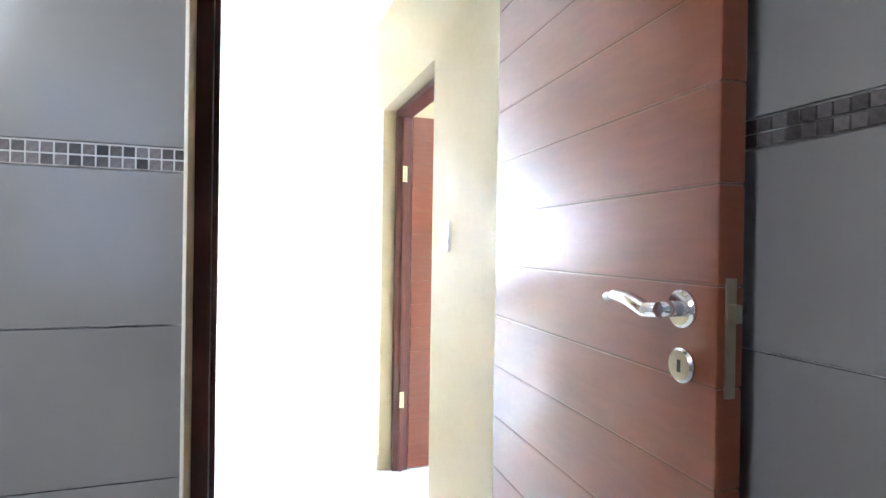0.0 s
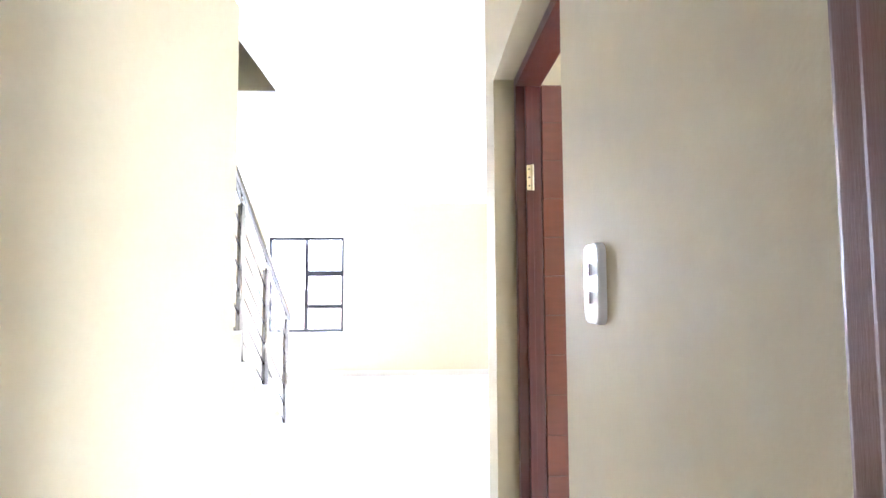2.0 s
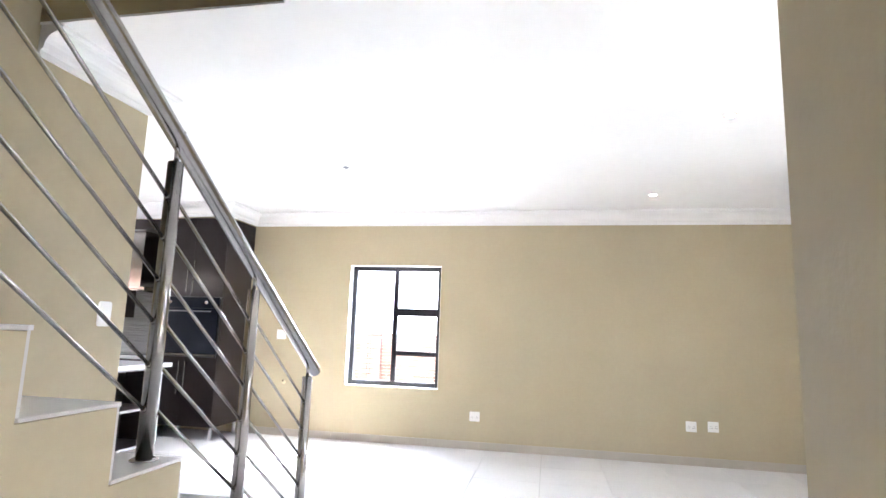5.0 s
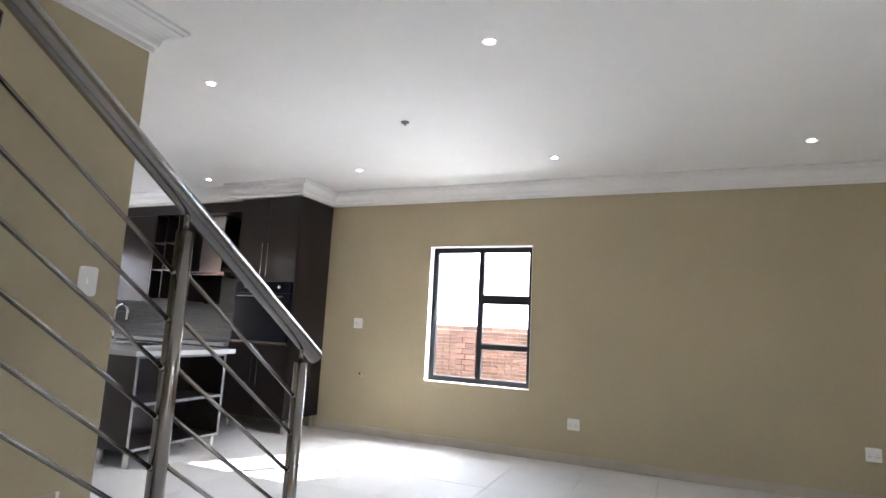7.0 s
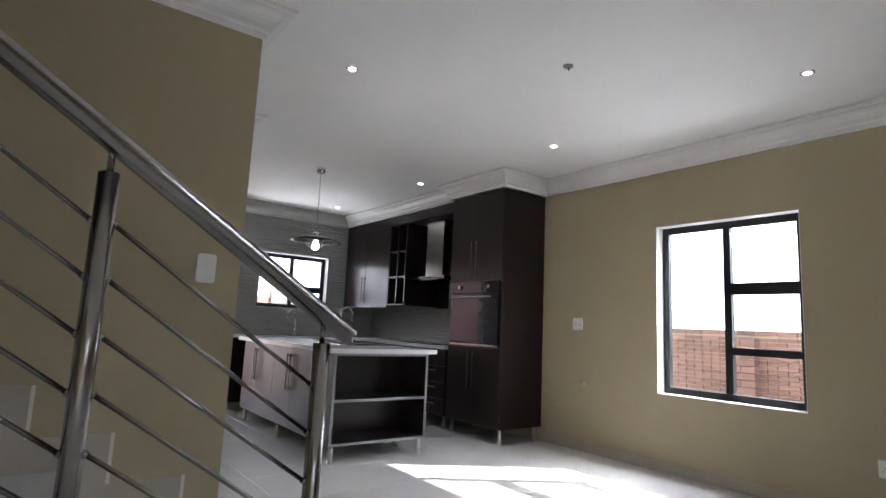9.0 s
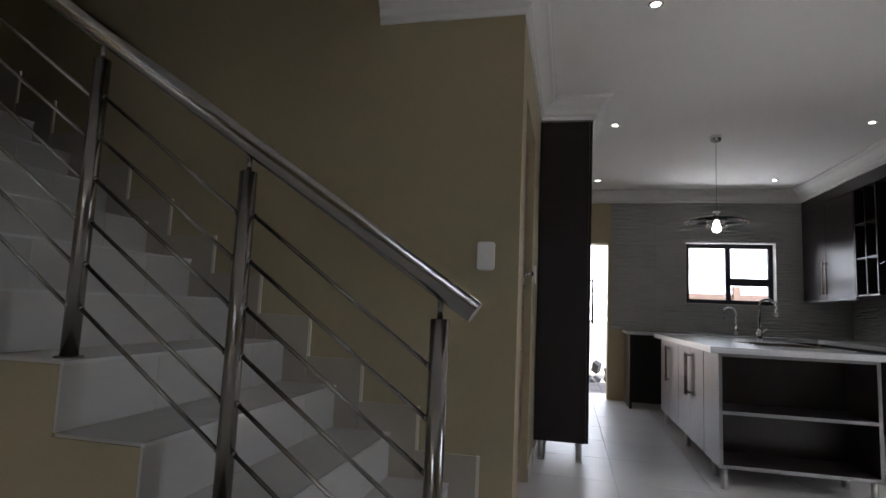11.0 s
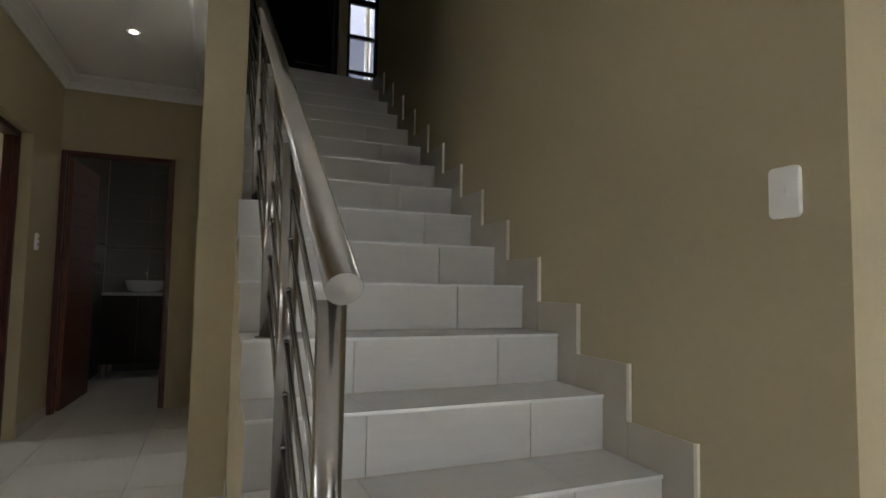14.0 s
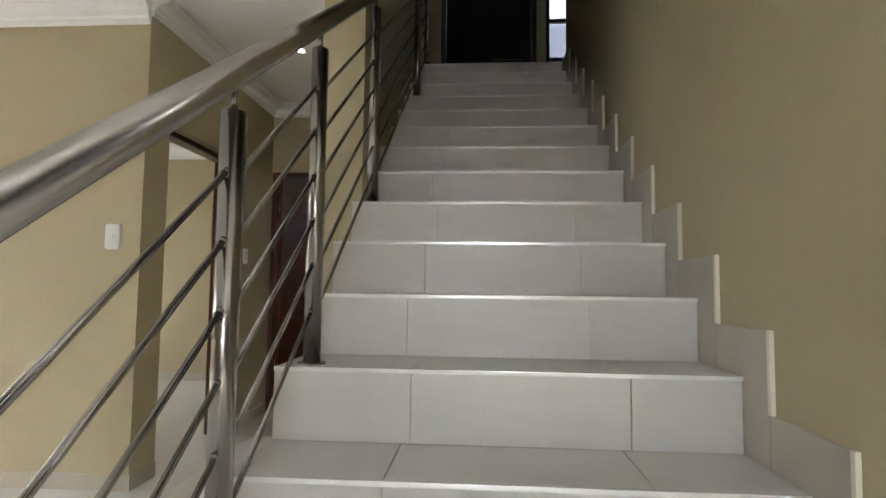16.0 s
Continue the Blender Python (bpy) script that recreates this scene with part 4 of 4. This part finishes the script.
def tiled_wall(name, axis, face, into, a0, a1, joints, label, up=0.0):
    """Grey wall tiles in rows with a strip of two rows of mosaic; up: how much higher the courses sit."""
    root = thing(name, (0, 0, 0), label, "wall tiles", kind="structure")
    bm = B()
    f0, f1 = sorted((face, face + into * 0.004))
    box(bm, f0, a0, 0, f1, a1, 2.7) if axis == "x" else box(bm, a0, f0, 0, a1, f1, 2.7)
    part("grout_bed", bm, M_BGROUT, root)
    f0, f1 = sorted((face + into * 0.004, face + into * 0.010))
    rows = [(z + up, z + up + 0.2895) for z in (-0.075, 0.2145, 0.504, 0.7935, 1.083)] + [(1.418 + up + 0.29 * k, 1.708 + up + 0.29 * k) for k in range(4)]
    cuts = [a0] + [j for j in joints if a0 < j < a1] + [a1]
    for z0, z1 in rows:
        for b0, b1 in zip(cuts, cuts[1:]):
            z0c, z1c = max(z0, 0) + 0.0012, min(z1, 2.7) - 0.0012
            bm = box(B(), f0, b0 + 0.0012, z0c, f1, b1 - 0.0012, z1c, 0.0012) if axis == "x" else box(B(), b0 + 0.0012, f0, z0c, b1 - 0.0012, f1, z1c, 0.0012)
            part("wall_tile", bm, M_BATH, root)
    cell = 0.0212
    n = int((a1 - a0) / cell)
    me = finish("mosaic_tile", box(B(), -0.0031, -0.0094, -0.0092, 0.0031, 0.0094, 0.0092, 0.001), M_MOSAIC)
    strip = part("mosaic_strip", box(B(), *((f0, a0, 1.3735 + up, f0 + 0.0004, a1, 1.4175 + up) if axis == "x" else (a0, f0, 1.3735 + up, a1, f0 + 0.0004, 1.4175 + up))), M_BGROUT, root, "mosaic strip of small dark glass tiles")
    for i in range(n):
        for r in range(2):
            ob = new("mosaic_tile", me)
            a = a0 + (i + 0.5) * (a1 - a0) / n
            p = (face + into * 0.0075, a, 1.3845 + up + r * 0.0212) if axis == "x" else (a, face + into * 0.0075, 1.3845 + up + r * 0.0212)
            ob.matrix_basis = pose(*p, 0, 0, 0 if axis == "x" else 90)
            ob.parent = strip
    return in_hall(root)


tiled_wall("wall_tiles_1", "x", -3.05, -1, -0.53, 0.995, [0.07, 0.67], "glossy mid-grey bathroom wall tiles with mosaic strip")
tiled_wall("wall_tiles_2", "y", -1.34, 1, -4.9, -3.06, [-4.5, -3.9, -3.3], "glossy mid-grey bathroom wall tiles with mosaic strip", 0.015)
tiled_wall("wall_tiles_3", "x", -5.0, 1, -1.33, -0.25, [-0.9, -0.3], "glossy mid-grey bathroom wall tiles behind the basin")
in_hall(solid("tile_edge_trim", box(B(), -3.062, -0.531, 0.0, -3.05, -0.525, 2.7, 0.001), M_STRIP, "pale tile edge trim beside the bathroom door", "trim"))
for ob in (v, bs, tp):
    in_hall(ob)

# ---- landing ----
solid("floor_landing", box(box(B(), -4.3, PY, 2.72, -3.1, 2.0, UP), -3.1, YN, 2.72, -2.75, 2.0, UP), M_STEP, "pale tiled upper landing floor", "floor")
dk = thing("door_4", (-4.4, 0.555, UP), "shut black glazed door on the upper landing", "door", kind="structure")
for y0, y1 in ((0.001, 0.06), (1.05, 1.109)):
    part("stile", box(B(), -4.42, y0, UP + 0.001, -4.38, y1, 5.199, 0.002), M_BLACK, dk)
for z0, z1 in ((UP + 0.001, UP + 0.09), (5.14, 5.199)):
    part("rail", box(B(), -4.418, 0.061, z0, -4.382, 1.049, z1, 0.002), M_BLACK, dk)
part("pane", box(B(), -4.406, 0.061, UP + 0.09, -4.398, 1.049, 5.14), M_DARKPANE, dk, "dark tinted glass")
# strip added as the streak of light reflected in the dark pane
part("threshold_bar", box(B(), -4.38, 0.6, UP + 0.62, -4.368, 0.95, UP + 0.63, 0.001), M_STEEL, dk, "thin steel strip in place of a light streak reflected in the door")
pp = thing("downpipe", (-4.75, 1.58, -0.22), "white plastic downpipe outside the landing window", "pipe")
part("pipe", rod(B(), (-4.75, 1.58, -0.22), (-4.75, 1.58, 6.0), 0.04, 16), M_PIPE, pp)
for z in (3.4, 4.6):
    part("bracket", box(B(), -4.76, 1.53, z, -4.74, 1.63, z + 0.03, 0.003), M_PIPE, pp)

solid("neighbour_wall", box(B(), -7.2, -3.0, -0.22, -7.0, 5.0, 10.5), M_OUTWALL, "grey plastered wall of the house next door, shade in its dark colour", "building wall")

# added out of view to keep the bright horizon off the south opening
solid("boundary_wall", box(B(), -9.0, -8.3, -0.22, 9.0, -8.1, 2.3), M_OUTWALL, "added unseen wall that blocks low sky light from the south", "garden wall")

# unseen slab, added so that its overhang shades the wall next door
solid("roof_slab", box(B(), -6.2, -3.5, 6.003, 0.9, 3.5, 6.2), M_CEIL, "added unseen slab over the upper floor that shades the neighbour wall", "roof")

# ---- kitchen wall tiles ----
st = thing("splash_tiles", (0, 0, 0), "white wavy relief kitchen wall tiles", "wall tiles", kind="structure")
for i in range(5):
    for k in range(6):
        x0, x1 = 2.27 + i * 0.552, 2.27 + (i + 1) * 0.552
        z0, z1 = 0.9 + k * 0.275, 0.9 + (k + 1) * 0.275
        cells = [(x0, x1, z0, z1)]
        out = []
        for a0, a1, c0, c1 in cells:
            if a1 <= KWIN[0] or a0 >= KWIN[1] or c1 <= KWIN[2] or c0 >= KWIN[3]:
                out.append((a0, a1, c0, c1))
                continue
            if a0 < KWIN[0]:
                out.append((a0, KWIN[0], c0, c1))
            if a1 > KWIN[1]:
                out.append((KWIN[1], a1, c0, c1))
            m0, m1 = max(a0, KWIN[0]), min(a1, KWIN[1])
            if c0 < KWIN[2]:
                out.append((m0, m1, c0, KWIN[2]))
            if c1 > KWIN[3]:
                out.append((m0, m1, KWIN[3], c1))
        for a0, a1, c0, c1 in out:
            part("wall_tile", box(B(), a0 + 0.001, YK - 0.009, c0 + 0.001, a1 - 0.001, YK - 0.001, c1 - 0.001, 0.001), M_SPLASH, st)
for i in range(5):
    for k in range(2):
        part("wall_tile", box(B(), XE - 0.009, 3.345 + i * 0.54 + 0.001, 0.9 + k * 0.45 + 0.001, XE - 0.001, 3.345 + (i + 1) * 0.54 - 0.001, 1.35 + k * 0.45 - 0.001, 0.001), M_SPLASH, st)

# ---- outside ----
solid("ground", box(B(), -400, -400, -0.5, 400, 400, -0.22), M_GROUND, "pale dusty yard ground", "ground")
bm = B()
lathe(bm, [(150.0, -0.3), (150.0, 75.0)], (0, 0, 0), 64)
solid("backdrop_sky", bm, M_HAZE, "pale hazy sky low over the horizon", "sky")
pv = thing("paved_step", (1.9, 6.3, -0.2), "grey brick-paved step outside the back door", "paving", kind="structure")
for i in range(9):
    for k in range(8):
        part("paver", box(B(), 1.25 + i * 0.14 + 0.002, 6.30 + k * 0.21 + (0.1 if i % 2 else 0) + 0.002, -0.22, 1.25 + (i + 1) * 0.14 - 0.002, 6.30 + (k + 1) * 0.21 + (0.1 if i % 2 else 0) - 0.002, -0.02, 0.003), M_PAVER, pv)


def brick_wall(name, axis, p, a0, a1, z0, z1, near, label):
    """A face brick garden wall with raked joints and a coping; near: the stretch whose bricks are pieces of their own."""
    root = thing(name, (p, a0, z0) if axis == "x" else (a0, p, z0), label, "garden wall", kind="structure")
    bm = box(B(), p + 0.01, a0, z0, p + 0.2, a1, z1) if axis == "x" else box(B(), a0, p + 0.01, z0, a1, p + 0.2, z1)
    part("mortar_core", bm, M_MORTAR, root)
    L, C = 0.232, 0.055
    me = finish("brick", box(B(), -0.01, -0.111, -0.0232, 0.012, 0.111, 0.0232, 0.003), M_BRICK)
    rest = B()
    count = 0
    for r in range(int((z1 - z0) / C)):
        z = z0 + (r + 0.5) * C
        for i in range(int((a1 - a0) / L)):
            a = a0 + (i + (0.5 if r % 2 else 0.0) + 0.5) * L
            if a + 0.12 > a1:
                continue
            if near[0] < a < near[1] and z > near[2] and count < 300:
                ob = new("brick", me)
                ob.matrix_basis = pose(p, a, z) if axis == "x" else pose(a, p, z, 0, 0, 90)
                ob.parent, ob.matrix_parent_inverse = root, BASES[root].inverted()
                count += 1
            elif axis == "x":
                box(rest, p - 0.01, a - 0.111, z - 0.0232, p + 0.012, a + 0.111, z + 0.0232)
            else:
                box(rest, a - 0.111, p - 0.01, z - 0.0232, a + 0.111, p + 0.012, z + 0.0232)
    tagged(part("brickwork", rest, M_BRICKS, root), kind="stuff")
    n = int((a1 - a0) / L)
    cm = finish("coping_brick", box(B(), -0.03, -0.111, -0.03, 0.23, 0.111, 0.03, 0.004), M_BRICK)
    for i in range(n):
        ob = new("coping_brick", cm)
        a = a0 + (i + 0.5) * L
        ob.matrix_basis = pose(p, a, z1 + 0.03) if axis == "x" else pose(a, p, z1 + 0.03, 0, 0, 90)
        ob.parent, ob.matrix_parent_inverse = root, BASES[root].inverted()


brick_wall("brick_wall", "x", 8.0, -3.5, 7.0, -0.22, 1.18, (-0.4, 3.4, 0.05), "red-brown face brick garden wall with coping")
for y in (-1.0, 1.75, 4.5):
    pr = thing("brick_pier", (7.95, y, -0.22), "red-brown face brick pier of the garden wall", "pier", group="garden wall piers", kind="structure")
    for r in range(16):
        z = -0.22 + r * 0.085
        part("brick", box(B(), 7.86, y - 0.17 + 0.003, z + 0.004, 7.985, y - 0.002 if r % 2 else y + 0.05, z + 0.081, 0.003), M_BRICK, pr)
        part("brick", box(B(), 7.86, (y - 0.002 if r % 2 else y + 0.05) + 0.008, z + 0.004, 7.985, y + 0.17, z + 0.081, 0.003), M_BRICK, pr)
bw = thing("block_wall", (0.2, 6.2, -0.22), "pinkish block wall of the outbuilding beside the yard", "garden wall", kind="structure")
part("mortar_core", box(B(), 0.0, 6.2, -0.22, 0.19, 11.0, 2.38), M_MORTAR, bw)
for r in range(13):
    for i in range(12):
        y = 6.2 + i * 0.4 + (0.2 if r % 2 else 0.0)
        part("block", box(B(), 0.1, y + 0.006, -0.22 + r * 0.2 + 0.006, 0.2, min(y + 0.394, 11.0), -0.02 + r * 0.2 - 0.006, 0.004), M_BLOCK, bw)
fence = thing("precast_wall", (4.0, 10.0, -0.22), "pale pink precast panel wall with posts", "garden wall", kind="structure")
for i in range(5):
    x = 3.3 + i * 1.55
    part("post", box(B(), x - 0.06, 9.95, -0.22, x + 0.06, 10.07, 1.66 + (0.06 if i % 2 else 0), 0.01), M_PANEL, fence)
    for k in range(5):
        part("panel", box(B(), x + 0.062, 9.98, -0.22 + k * 0.36, x + 1.488, 10.03, 0.13 + k * 0.36, 0.008), M_PANEL, fence)
heap = thing("scrap_heap", (1.9, 9.2, -0.22), "low dark heap of building scrap in the yard", "scrap")
for i in range(26):
    x, y = 1.2 + random.random() * 1.5, 8.9 + random.random() * 0.7
    s = 0.03 + random.random() * 0.09
    bm = box(B(), -s, -s * 0.6, -s * 0.5, s, s * 0.6, s * 0.5, 0.01)
    bmesh.ops.rotate(bm, verts=bm.verts[:], cent=(0, 0, 0), matrix=Euler((random.random(), random.random(), random.random() * 3)).to_matrix())
    bmesh.ops.translate(bm, verts=bm.verts[:], vec=(x, y, -0.17 + random.random() * 0.32 * (1 if i > 9 else 0.2)))
    part("scrap_piece", bm, M_CLUTTER, heap)

# ---- floor tiles ----
T = 0.6
n = 0
full = finish("floor_tile", box(B(), -T / 2 + 0.0015, -T / 2 + 0.0015, -0.007, T / 2 - 0.0015, T / 2 - 0.0015, 0.0, 0.001), M_TILE)
for i in range(-13, 9):
    for k in range(-9, 11):
        x0, y0 = 0.25 + i * T, 0.02 + k * T
        cx, cy = x0 + T / 2, y0 + T / 2
        living = cx > XW - 0.3 and cy > YS - 0.3 and cx < XE + 0.3 and cy < YK + 0.3
        hall = -5.3 < cx <= XW and -5.3 < cy < 1.2
        hidden = (cy > 1.5 and cx < 1.1) or (cy > -0.0 and -3.0 < cx < 0.6)
        if (living or hall) and not hidden:
            ob = new("floor_tile", full)
            ob.matrix_basis = pose(cx, cy, 0)
            ob.parent = slab
            n += 1
